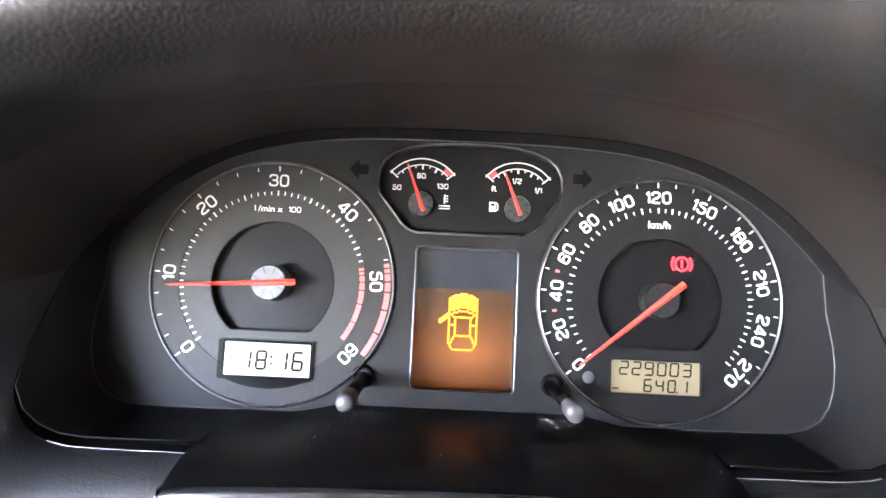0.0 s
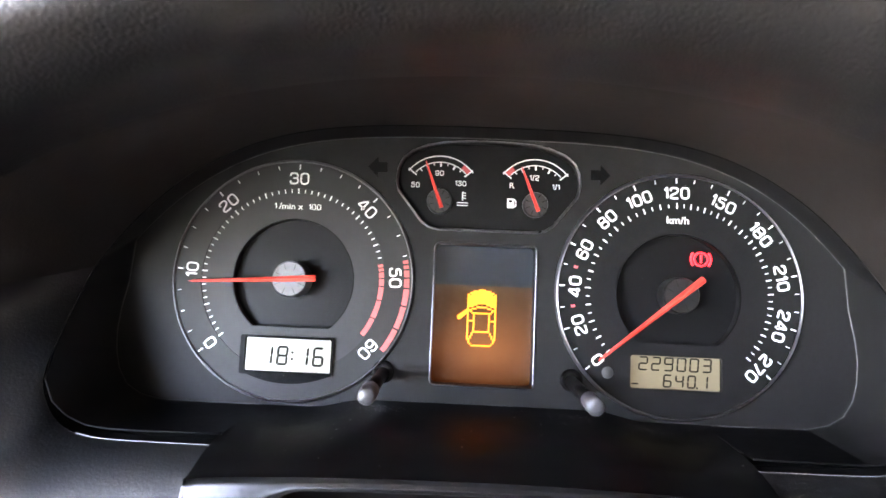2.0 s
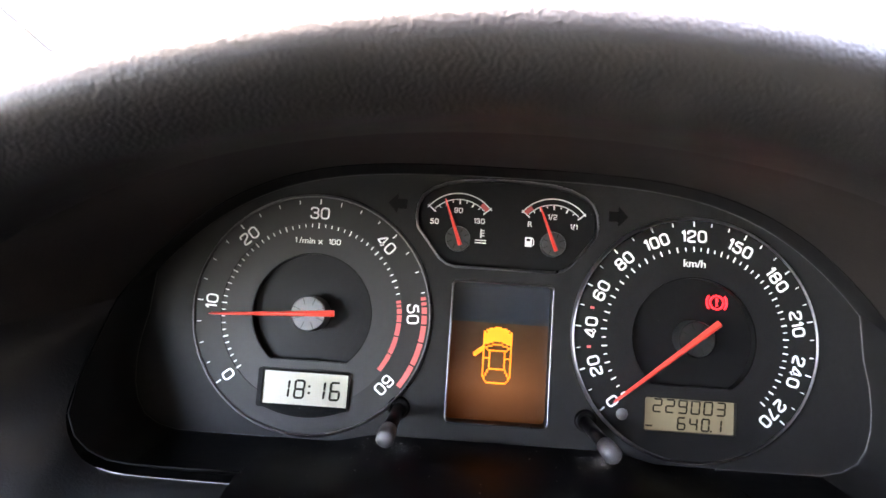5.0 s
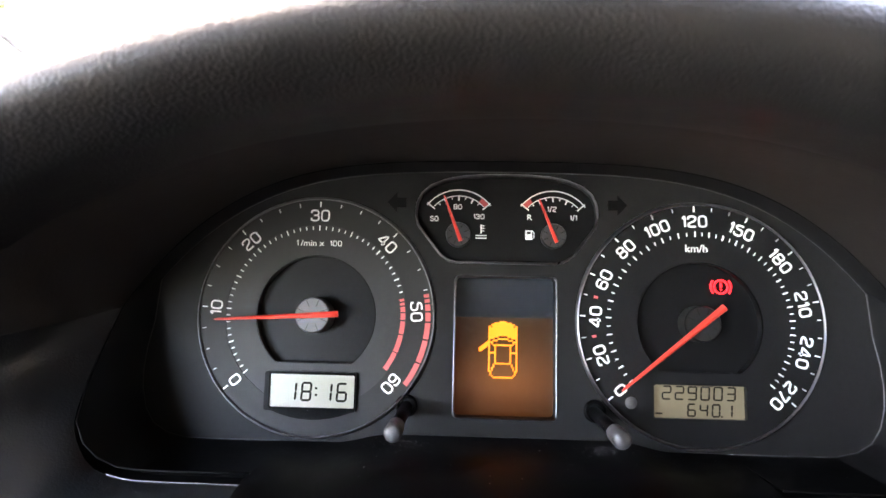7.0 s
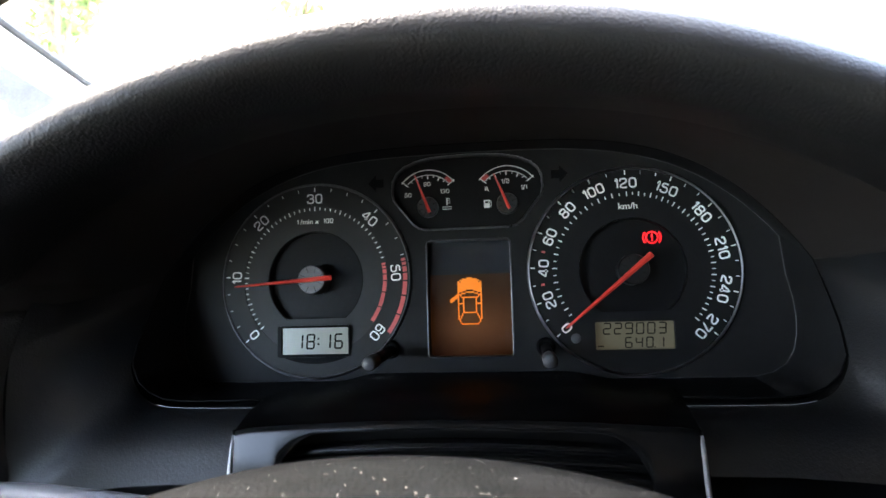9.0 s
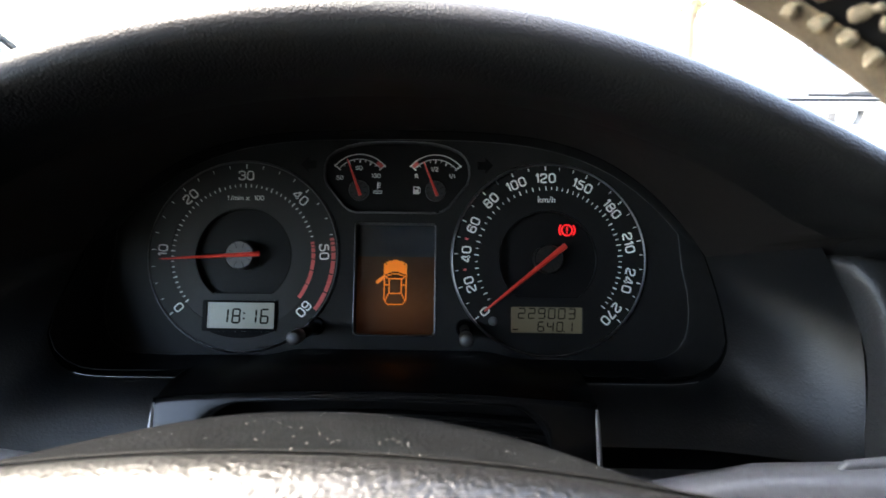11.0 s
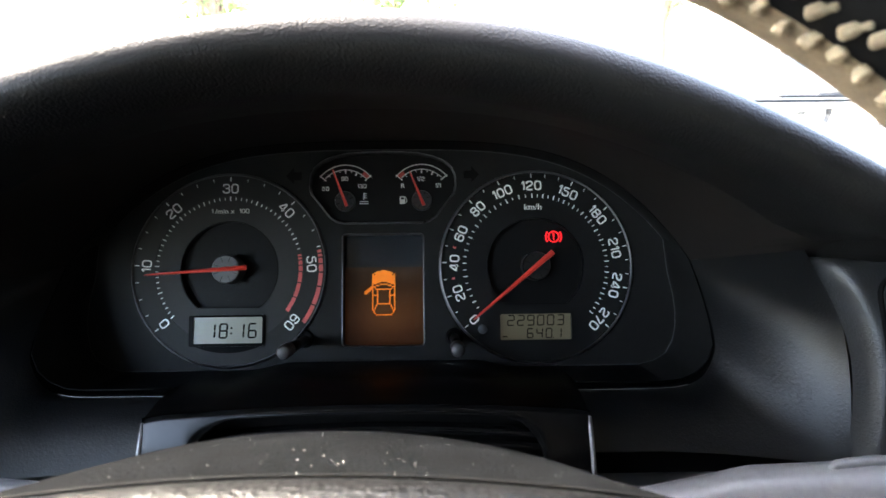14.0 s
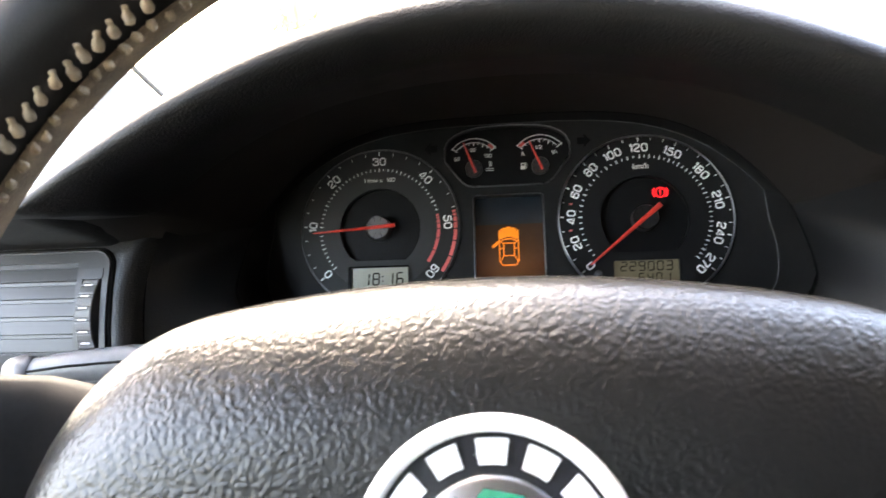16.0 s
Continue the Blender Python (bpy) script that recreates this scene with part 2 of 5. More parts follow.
def part(name, shape, material, parent, label="", m=None, smooth=False, frame_of=K):
    """Links a bmesh (or a mesh that is shared) as one object under a thing or a part."""
    if isinstance(shape, bmesh.types.BMesh):
        me = bpy.data.meshes.new(name)
        bmesh.ops.recalc_face_normals(shape, faces=shape.faces)
        shape.to_mesh(me)
        shape.free()
    else:
        me = shape
    if material is not None and not me.materials:
        me.materials.append(material)
    if smooth:
        for p in me.polygons:
            p.use_smooth = True
    ob = new(name, me)
    place(ob, parent, frame_of @ (m if m is not None else Matrix()))
    if label:
        ob["label"] = label
    return ob


def box(x0, x1, y0, y1, z0, z1, bevel=0.0, seg=2):
    bm = bmesh.new()
    bmesh.ops.create_cube(bm, size=1)
    bmesh.ops.scale(bm, vec=(x1 - x0, y1 - y0, z1 - z0), verts=bm.verts)
    bmesh.ops.translate(bm, vec=((x0 + x1) / 2, (y0 + y1) / 2, (z0 + z1) / 2), verts=bm.verts)
    if bevel:
        bmesh.ops.bevel(bm, geom=bm.edges[:], offset=bevel, segments=seg, affect="EDGES", profile=0.6)
    return bm


def loft(rows, wrap_u=False, wrap_v=False):
    bm = bmesh.new()
    g = [[bm.verts.new(p) for p in r] for r in rows]
    nu, nv = len(g), len(g[0])
    for i in range(nu if wrap_u else nu - 1):
        for j in range(nv if wrap_v else nv - 1):
            a, b, c, d = g[i][j], g[(i + 1) % nu][j], g[(i + 1) % nu][(j + 1) % nv], g[i][(j + 1) % nv]
            if len({a, b, c, d}) == 4:
                bm.faces.new((a, b, c, d))
    return bm


def lathe(profile, cx=0.0, cz=0.0, n=96):
    """A profile of (radius, y) turned about the axis through (cx, cz) along y."""
    return loft([[(cx + r * math.cos(a), y, cz + r * math.sin(a)) for r, y in profile] for a in (2 * math.pi * i / n for i in range(n))], wrap_u=True)


def tube(pts, r, closed=False, n=8):
    pts = [Vector(p) for p in pts]
    rows = []
    for i, p in enumerate(pts):
        a = pts[(i - 1) % len(pts)] if closed or i else p
        b = pts[(i + 1) % len(pts)] if closed or i < len(pts) - 1 else p
        d = (b - a).normalized()
        side = d.cross(Vector((0, 1, 0)) if abs(d.y) < 0.9 else Vector((1, 0, 0))).normalized()
        up = side.cross(d)
        rr = r[i] if isinstance(r, (list, tuple)) else r
        rows.append([p + rr * (math.cos(t) * side + math.sin(t) * up) for t in (2 * math.pi * k / n for k in range(n))])
    bm = loft(rows, wrap_u=closed, wrap_v=True)
    if not closed:
        bmesh.ops.holes_fill(bm, edges=[e for e in bm.edges if e.is_boundary])
    return bm


def from_curve(curve):
    ob = bpy.data.objects.new("shape", curve)
    me = bpy.data.meshes.new_from_object(ob)
    bpy.data.objects.remove(ob)
    return me


def plate(outer, holes, y, depth):
    """A flat plate of outline (x, z) with holes, its front at y, turned to the driver."""
    pts, edges = [], []
    for line in (outer, *holes):
        i = len(pts)
        pts += [Vector((x * 1000, z * 1000)) for x, z in line]
        edges += [(i + k, i + (k + 1) % len(line)) for k in range(len(line))]
    vs, es, fs, *_ = delaunay_2d_cdt(pts, edges, [], 0, 1e-6)

    def inside(f):
        cx, cy = sum(vs[k].x for k in f) / len(f), sum(vs[k].y for k in f) / len(f)
        odd = False
        for a, c in edges:
            p, q = pts[a], pts[c]
            if (p.y > cy) != (q.y > cy) and cx < (q.x - p.x) * (cy - p.y) / (q.y - p.y) + p.x:
                odd = not odd
        return odd

    fs = [f for f in fs if inside(f)]
    bm = bmesh.new()
    front = [bm.verts.new((v.x / 1000, y, v.y / 1000)) for v in vs]
    back = [bm.verts.new((v.x / 1000, y + depth, v.y / 1000)) for v in vs]
    for f in fs:
        bm.faces.new([front[k] for k in f])
    for f in fs:
        bm.faces.new([back[k] for k in reversed(f)])
    rim = [e for e in bm.edges if e.is_boundary and e.verts[0].co.y < y + depth / 2 and e.verts[1].co.y < y + depth / 2]
    index = {v: k for k, v in enumerate(front)}
    for e in rim:
        a, c = index[e.verts[0]], index[e.verts[1]]
        bm.faces.new((front[a], front[c], back[c], back[a]))
    return bm


def words(text, size, wide=1.0, depth=0.00015, heavy=0.0):
    """A text mesh, centred, lying in the plane x, z and read from -y."""
    cu = bpy.data.curves.new("words", "FONT")
    cu.body, cu.size, cu.align_x, cu.align_y, cu.extrude = text, size, "CENTER", "CENTER", depth
    cu.offset = heavy
    cu.resolution_u = 4
    me = from_curve(cu)
    xs, ys = [v.co.x for v in me.vertices], [v.co.y for v in me.vertices]
    me.transform(Matrix.Rotation(radians(90), 4, "X") @ Matrix.Diagonal((wide, 1, 1, 1)) @ Matrix.Translation((-(min(xs) + max(xs)) / 2, -(min(ys) + max(ys)) / 2, 0)))
    return me


def circle(r, cx=0.0, cz=0.0, n=96, a0=0.0, a1=360.0):
    full = abs(a1 - a0 - 360) < 1e-6
    return [(cx + r * math.cos(radians(a0 + (a1 - a0) * i / (n if full else n - 1))), cz + r * math.sin(radians(a0 + (a1 - a0) * i / (n if full else n - 1)))) for i in range(n)]


def round_rect(x0, x1, z0, z1, r, n=6):
    out = []
    for cx, cz, a in ((x1 - r, z1 - r, 0), (x0 + r, z1 - r, 90), (x0 + r, z0 + r, 180), (x1 - r, z0 + r, 270)):
        out += [(cx + r * math.cos(radians(a + 90 * i / n)), cz + r * math.sin(radians(a + 90 * i / n))) for i in range(n + 1)]
    return out


def arc_band(r0, r1, a0, a1, y, depth, cx=0.0, cz=0.0):
    n = max(3, int(abs(a1 - a0) / 2) + 2)
    return plate(circle(r1, cx, cz, n, a0, a1) + circle(r0, cx, cz, n, a1, a0), [], y, depth)


def lerp(a, b, t):
    return a + (b - a) * t


def turned(cx, y, cz, a):
    """A pose in the dial plane whose local z points out along the angle a."""
    return Matrix.Translation((cx, y, cz)) @ Matrix.Rotation(radians(90 - a), 4, "Y")


GLYPH_W, GLYPH_R = 0.74, 0.26
GLYPHS = {
    "0": (GLYPH_W, [([(0, 0), (1, 0), (1, 1), (0, 1)], True)]),
    "1": (0.34, [([(0, 0.74), (0.55, 1), (1, 1), (1, 0)], False)]),
    "2": (GLYPH_W, [([(0, 0.70), (0, 1), (1, 1), (1, 0.58), (0, 0.30), (0, 0), (1, 0)], False)]),
    "3": (GLYPH_W, [([(0, 0.74), (0, 1), (0.95, 1), (0.95, 0.52), (0.35, 0.52)], False), ([(0.35, 0.52), (1, 0.52), (1, 0), (0, 0), (0, 0.27)], False)]),
    "4": (0.80, [([(0.74, 0), (0.74, 1), (0.60, 1), (0, 0.30), (0, 0.24), (1, 0.24)], False)]),
    "5": (GLYPH_W, [([(0.95, 1), (0.08, 1), (0.03, 0.60), (1, 0.62), (1, 0), (0, 0), (0, 0.26)], False)]),
    "6": (GLYPH_W, [([(0, 0), (1, 0), (1, 0.58), (0, 0.58)], True), ([(0, 0.30), (0, 1), (0.98, 1), (0.98, 0.76)], False)]),
    "7": (0.70, [([(0, 1), (1, 1), (1, 0.86), (0.36, 0)], False)]),
    "9": (GLYPH_W, [([(0, 0.42), (1, 0.42), (1, 1), (0, 1)], True), ([(1, 0.70), (1, 0), (0.02, 0), (0.02, 0.24)], False)]),
    "8": (GLYPH_W, [([(0.03, 0.53), (0.97, 0.53), (0.97, 1), (0.03, 1)], True), ([(0, 0), (1, 0), (1, 0.53), (0, 0.53)], True)]),
}


def rounded(line, r, closed):
    """The line with its corners rounded off."""
    out, n = [], len(line)
    for k in range(n):
        p = Vector(line[k])
        if not closed and k in (0, n - 1):
            out.append(p)
            continue
        a, b = Vector(line[k - 1]), Vector(line[(k + 1) % n])
        da, db = min(r, (a - p).length * 0.5), min(r, (b - p).length * 0.5)
        a, b = p + (a - p).normalized() * da, p + (b - p).normalized() * db
        for i in range(6):
            t = i / 5
            out.append(a * (1 - t) ** 2 + p * 2 * t * (1 - t) + b * t * t)
    clean = [out[0]]
    for p in out[1:]:
        if (p - clean[-1]).length > 1e-3:
            clean.append(p)
    if closed and (clean[0] - clean[-1]).length < 1e-3:
        clean.pop()
    return clean


def band_sides(line, w, closed):
    """The two edges of a stroke of width w along a line."""
    left, right, n = [], [], len(line)
    for k in range(n):
        a = line[k - 1] if closed or k else line[k]
        b = line[(k + 1) % n] if closed or k < n - 1 else line[k]
        d = (b - a).normalized()
        q = Vector((-d.y, d.x)) * w / 2
        left.append(line[k] + q)
        right.append(line[k] - q)
    return left, right


def inside_line(x, z, line):
    odd = False
    for k in range(len(line)):
        p, q = line[k - 1], line[k]
        if (p.y > z) != (q.y > z) and x < (q.x - p.x) * (z - p.y) / (q.y - p.y) + p.x:
            odd = not odd
    return odd


def glyph(ch, height, stroke, depth=0.0002):
    """A wide, squarish dial digit, its strokes joined into one flat piece; returns the mesh and its width."""
    wide, strokes = GLYPHS[ch]
    h = height - stroke
    w = wide * height - stroke
    bands, pts, edges = [], [], []
    for line, closed in strokes:
        sides = band_sides(rounded([Vector((x * w * 1000, z * h * 1000)) for x, z in line], GLYPH_R * height * 1000, closed), stroke * 1000, closed)
        lines = list(sides) if closed else [sides[0] + sides[1][::-1]]
        bands.append(lines)
        for ln in lines:
            i = len(pts)
            pts += ln
            edges += [(i + k, i + (k + 1) % len(ln)) for k in range(len(ln))]
    vs, es, fs, *_ = delaunay_2d_cdt(pts, edges, [], 0, 1e-5)
    keep = []
    for f in fs:
        x, z = sum(vs[k].x for k in f) / len(f), sum(vs[k].y for k in f) / len(f)
        if any(sum(inside_line(x, z, ln) for ln in lines) % 2 for lines in bands):
            keep.append(f)
    bm = bmesh.new()
    front = [bm.verts.new(((v.x / 1000 - w / 2), 0, (v.y / 1000 - h / 2))) for v in vs]
    for f in keep:
        bm.faces.new([front[k] for k in f])
    bmesh.ops.delete(bm, geom=[v for v in bm.verts if not v.link_faces], context="VERTS")
    bmesh.ops.solidify(bm, geom=bm.faces[:], thickness=depth)
    return bm, wide * height


SEGMENTS = {"0": "abcdef", "1": "bc", "2": "abged", "3": "abgcd", "4": "fgbc", "5": "afgcd", "6": "afgecd", "8": "abcdefg", "9": "abcfgd"}


def lcd_digit(ch, w, h, t):
    """One seven-segment digit of pointed bars that meet at their tips, its lower left corner at the origin."""
    slant, q = 0.06, t / 2
    node = {"tl": (q, h - q), "tr": (w - q, h - q), "ml": (q, h / 2), "mr": (w - q, h / 2), "bl": (q, q), "br": (w - q, q)}
    ends = {"a": ("tl", "tr"), "b": ("mr", "tr"), "c": ("br", "mr"), "d": ("bl", "br"), "e": ("bl", "ml"), "f": ("ml", "tl"), "g": ("ml", "mr")}
    bm = bmesh.new()
    tips = {k: [bm.verts.new((x + slant * z, y, z)) for y in (0.0, 0.0002)] for k, (x, z) in node.items()}
    for s in SEGMENTS[ch]:
        (x0, z0), (x1, z1) = (node[k] for k in ends[s])
        dx, dz = ((1, 0) if z0 == z1 else (0, 1))
        ring = []
        for along, side in ((q, -q), (-q, -q), (-q, q), (q, q)):
            bx, bz = (x0, z0) if along > 0 else (x1, z1)
            x, z = bx + along * 1.05 * dx - side * dz, bz + along * 1.05 * dz + side * dx
            ring.append([bm.verts.new((x + slant * z, y, z)) for y in (0.0, 0.0002)])
        ring = [tips[ends[s][0]], ring[0], ring[1], tips[ends[s][1]], ring[2], ring[3]]
        bm.faces.new([v[0] for v in ring])
        for i in range(6):
            bm.faces.new((ring[i][0], ring[(i + 1) % 6][0], ring[(i + 1) % 6][1], ring[i][1]))
    bmesh.ops.delete(bm, geom=[v for v in bm.verts if not v.link_faces], context="VERTS")
    return bm


def lcd_text(text, x, y, z, w, h, t, pitch, parent):
    for ch in text:
        if ch == ":":
            for dz in (0.28, 0.62):
                part("colon_dot", box(x - pitch * 0.02, x - pitch * 0.02 + t, y, y + 0.0002, z + dz * h, z + dz * h + t), INK, parent)
            x += pitch * 0.35
        elif ch == ".":
            part("decimal_point", box(x - (pitch - w) * 0.75, x - (pitch - w) * 0.75 + t, y, y + 0.0002, z, z + t), INK, parent)
        else:
            part("digit", lcd_digit(ch, w, h, t), INK, parent, m=Matrix.Translation((x, y, z)))
            x += pitch


# ---- the instrument cluster ----
TACH, SPEED = (-0.086, -0.046), (0.086, -0.046)


def arch(x):
    return 0.0245 - 0.20 * x * x - 75 * x ** 4


def toward(x, z, y):
    """A point of the recess outline brought forward to y, along the line to where the driver looks from."""
    s = math.copysign(1, x) * min(1.0, abs(x) / 0.05)
    f = (0.31 + y) / (0.31 - 0.0096)
    return (0.02 * s + (x - 0.02 * s) * f, y, -0.06 + (z + 0.06) * f)


def arch_lip(x):
    """The lip of the recess over the arch; it comes forward towards its ends."""
    return toward(x, arch(x), -0.0096 - 0.0090 * (x / 0.170) ** 4)


low = [(0.0965, -0.1018), (0.110, -0.1018), (0.128, -0.1018), (0.142, -0.1016), (0.151, -0.0995), (0.1575, -0.0955), (0.1615, -0.089), (0.1635, -0.081), (0.1640, -0.072), (0.1630, -0.062), (0.1605, -0.050)]
lip = [(0.0965, -0.0452, -0.1048), (0.110, -0.0447, -0.1051), (0.128, -0.0440, -0.1054), (0.1395, -0.0434, -0.1054), (0.1482, -0.0434, -0.1045), (0.1550, -0.0445, -0.1012), (0.1600, -0.0462, -0.0958), (0.1632, -0.0462, -0.0880), (0.1648, -0.0400, -0.0765), (0.1660, -0.0310, -0.0645), (0.1662, -0.0235, -0.0535)]
SPAN = [float(x) for x in np.linspace(-0.170, 0.170, 121)]
INSIDE = [(-x, z) for x, z in low] + [(x * 0.935, arch(x * 0.935) - 0.0026) for x in SPAN] + [(x, z) for x, z in reversed(low)]
LIP = [(-x, y, z) for x, y, z in lip] + [arch_lip(x) for x in SPAN] + [(x, y, z) for x, y, z in reversed(lip)]


cluster = thing("instrument_cluster", "black car instrument cluster with two round dials and an orange display", "instrument cluster", (0, 0, -0.10))
half = [(0.0, 0.0205), (0.010, 0.0203), (0.020, 0.0196), (0.0285, 0.0178), (0.0350, 0.0150), (0.0390, 0.0115), (0.0410, 0.0070), (0.0415, 0.0010), (0.0405, -0.0035), (0.0300, -0.0170), (0.0265, -0.0195), (0.0225, -0.0205)]
GAUGE = half + [(-x, z) for x, z in reversed(half)][:-1]
SCREENBOX = round_rect(-0.0228, 0.0228, -0.0895, -0.0268, 0.0022)
part("face_panel", plate(INSIDE, [circle(0.0540, *TACH), circle(0.0540, *SPEED), GAUGE, SCREENBOX], 0.0, 0.003), PANEL, cluster)
part("back_plate", box(-0.165, 0.165, 0.012, 0.016, -0.108, 0.02), DARK, cluster)


def slope_rows(a, b):
    return loft([[(lerp(xi, xo, t), yo * t, lerp(zi, zo, t)) for t in (0, 0.04, 0.3, 0.65, 0.97, 1.0)] for (xi, zi), (xo, yo, zo) in zip(INSIDE[a:b], LIP[a:b])])


part("bezel_slope", slope_rows(3, len(LIP) - 3), BEZEL, cluster, "dark slope from the face out to the lip", smooth=True)
part("foot_ledge", slope_rows(0, 4), GLOSSY, cluster, "gloss black ledge at the foot of the face", smooth=True)
part("foot_ledge", slope_rows(len(LIP) - 4, len(LIP)), GLOSSY, cluster, "gloss black ledge at the foot of the face", smooth=True)
# paler tubes draw the thin highlight along the ledge edge by colour
part("ledge_edge", tube(LIP[:5], 0.00034, n=6), STALK, cluster, "pale line standing in for the ledge edge's highlight", smooth=True)
part("ledge_edge", tube(LIP[-5:], 0.00034, n=6), STALK, cluster, "pale line standing in for the ledge edge's highlight", smooth=True)
part("bezel_edge", tube([(x, -0.0002, z) for x, z in INSIDE], 0.00030, n=6), SENSOR, cluster, "fine raised edge line", smooth=True)
part("bezel_lip", tube(LIP, 0.00038), GLOSSY, cluster, "thin satin lip round the recess", smooth=True)


def d_shape(r, flat, cx, cz):
    a = math.degrees(math.asin(flat / r))
    return [(cx + x, cz + z) for x, z in circle(r, 0, 0, 80, a, 180 - a)]


def dial(name, centre, label, clock):
    cx, cz = centre
    lcd = round_rect(cx - 0.0195, cx + 0.0195, cz - 0.0405, cz - 0.0270, 0.001) if clock else round_rect(cx - 0.0207, cx + 0.0193, cz - 0.0412, cz - 0.0268, 0.001)
    face = part(name, plate(circle(0.0538, cx, cz), [d_shape(0.0272, -0.0212, cx, cz), lcd], -0.0004, 0.002), BAND if not clock else FACE, cluster, label)
    if clock:
        outer = circle(0.0532, cx, cz)
        part("outer_band", plate(outer, [circle(0.0415, cx, cz)], -0.0008, 0.0004), TACHBAND, face, "darker numeral band")
    part("ring", lathe([(0.0534, -0.0010), (0.0535, -0.0019), (0.0538, -0.0020), (0.0542, -0.0017), (0.0550, 0.0003)], cx, cz), CHROME if not clock else DARKCHROME, face, "slim metal ring", smooth=True)
    part("recess", lathe([(0.0, 0.0045), (0.0275, 0.0045), (0.0275, 0.0)], cx, cz), DISC, face, "recessed dark disc")
    part("recess_edge", plate(d_shape(0.0275, -0.0214, cx, cz), [d_shape(0.0271, -0.0211, cx, cz)], -0.0006, 0.0006), GLOSSY, face)
    return face


def tach_angle(v):
    return 220 - v * 260 / 60


def speed_angle(v):
    return 220 - v * 128.4 / 120 if v <= 120 else 91.6 - (v - 120) * 132.6 / 150


tach = dial("tachometer", TACH, "dark grey rev counter face with white numerals", True)
speed = dial("speedometer", SPEED, "black speedometer face with white numerals", False)
FRONT = -0.00105


def mark(length, width):
    return box(-width / 2, width / 2, 0, 0.0003, -length / 2, length / 2)


def shared(bm, material, name):
    me = bpy.data.meshes.new(name)
    bmesh.ops.recalc_face_normals(bm, faces=bm.faces)
    bm.to_mesh(me)
    bm.free()
    me.materials.append(material)
    return me


LONG, SHORT = shared(mark(0.0024, 0.0006), WHITE, "tick_long"), shared(mark(0.0017, 0.00035), WHITE, "tick_outer")
INNER, INNERBIG = shared(mark(0.0016, 0.00042), WHITE, "tick_inner"), shared(mark(0.0024, 0.00055), WHITE, "tick_inner_big")
REDTICK = shared(mark(0.0018, 0.0011), REDPRINT, "tick_red")


def tick(me, centre, r, a, parent, y=FRONT):
    part("tick", me, None, parent, m=turned(centre[0] + r * math.cos(radians(a)), y, centre[1] + r * math.sin(radians(a)), a))


DIGITS = {}


def numeral(value, centre, r, a, stroke, parent, height=0.0056):
    """The digits of a dial number, set side by side across the angle a."""
    for ch in str(value):
        if (ch, stroke) not in DIGITS:
            bm, w = glyph(ch, height, stroke)
            DIGITS[ch, stroke] = shared(bm, WHITE, "dial_digit"), w
    gap = 0.00062
    x = -(sum(DIGITS[ch, stroke][1] for ch in str(value)) + gap * (len(str(value)) - 1)) / 2
    at = turned(centre[0] + r * math.cos(radians(a)), FRONT, centre[1] + r * math.sin(radians(a)), a)
    for ch in str(value):
        me, w = DIGITS[ch, stroke]
        part("numeral", me, None, parent, m=at @ Matrix.Translation((x + w / 2, 0, 0)))
        x += w + gap


def printed(text, x, z, y, height, stroke, parent):
    """A short upright line of small digits and fraction strokes, centred at x, z."""
    gap = height * 0.12
    wide = [GLYPHS[ch][0] * height if ch in GLYPHS else 0.42 * height for ch in text]
    x -= (sum(wide) + gap * (len(text) - 1)) / 2
    for ch, w in zip(text, wide):
        if ch in GLYPHS:
            part("numeral", glyph(ch, height, stroke)[0], WHITE, parent, m=Matrix.Translation((x + w / 2, y, z)))
        else:
            part("fraction_stroke", plate([(x - 0.1 * w, z - height * 0.55), (x + 0.35 * w, z - height * 0.55), (x + 1.1 * w, z + height * 0.55), (x + 0.65 * w, z + height * 0.55)], [], y, 0.0002), WHITE, parent)
        x += w + gap


for i in range(25):
    v = i * 2.5
    if v < 48:
        tick(LONG if i % 4 == 0 else SHORT, TACH, 0.0513, tach_angle(v), tach)
for v in range(0, 48):
    tick(INNERBIG if v % 5 == 0 else INNER, TACH, 0.0402, tach_angle(v), tach)
for r0, r1 in ((0.0388, 0.0409), (0.0500, 0.0523)):
    start = 12.0
    for span in (2.6, 2.6, 4.2, 5.2, 9.0, 12.0, 13.0):
        part("red_zone", arc_band(r0, r1, start - span + 0.9, start, FRONT, 0.0003, *TACH), REDPRINT, tach)
        start -= span
        if start < -40:
            break
for v in range(0, 61, 10):
    a = tach_angle(v)
    numeral(v, TACH, 0.0460, a, 0.00078, tach)
printed("1", TACH[0] - 0.0100, TACH[1] + 0.0331, FRONT, 0.0027, 0.00042, tach)
part("unit_text", words("/min x", 0.0038, 1.12, heavy=0.00003), WHITE, tach, m=Matrix.Translation((TACH[0] - 0.0030, FRONT, TACH[1] + 0.0331)))
printed("100", TACH[0] + 0.0079, TACH[1] + 0.0331, FRONT, 0.0027, 0.00042, tach)

for v in range(0, 271, 10):
    big = v in (0, 20, 40, 60, 80, 100, 120, 150, 180, 210, 240, 270)
    tick(LONG if big else SHORT, SPEED, 0.0517, speed_angle(v), speed)
for v in range(0, 271, 5):
    tick(INNERBIG if v % 10 == 0 else INNER, SPEED, 0.0402, speed_angle(v), speed)
for v in (0, 20, 40, 60, 80, 100, 120, 150, 180, 210, 240, 270):
    a = speed_angle(v)
    numeral(v, SPEED, 0.0460, a, 0.00088, speed)
for v in (30, 50):
    tick(REDTICK, SPEED, 0.0470, speed_angle(v), speed)
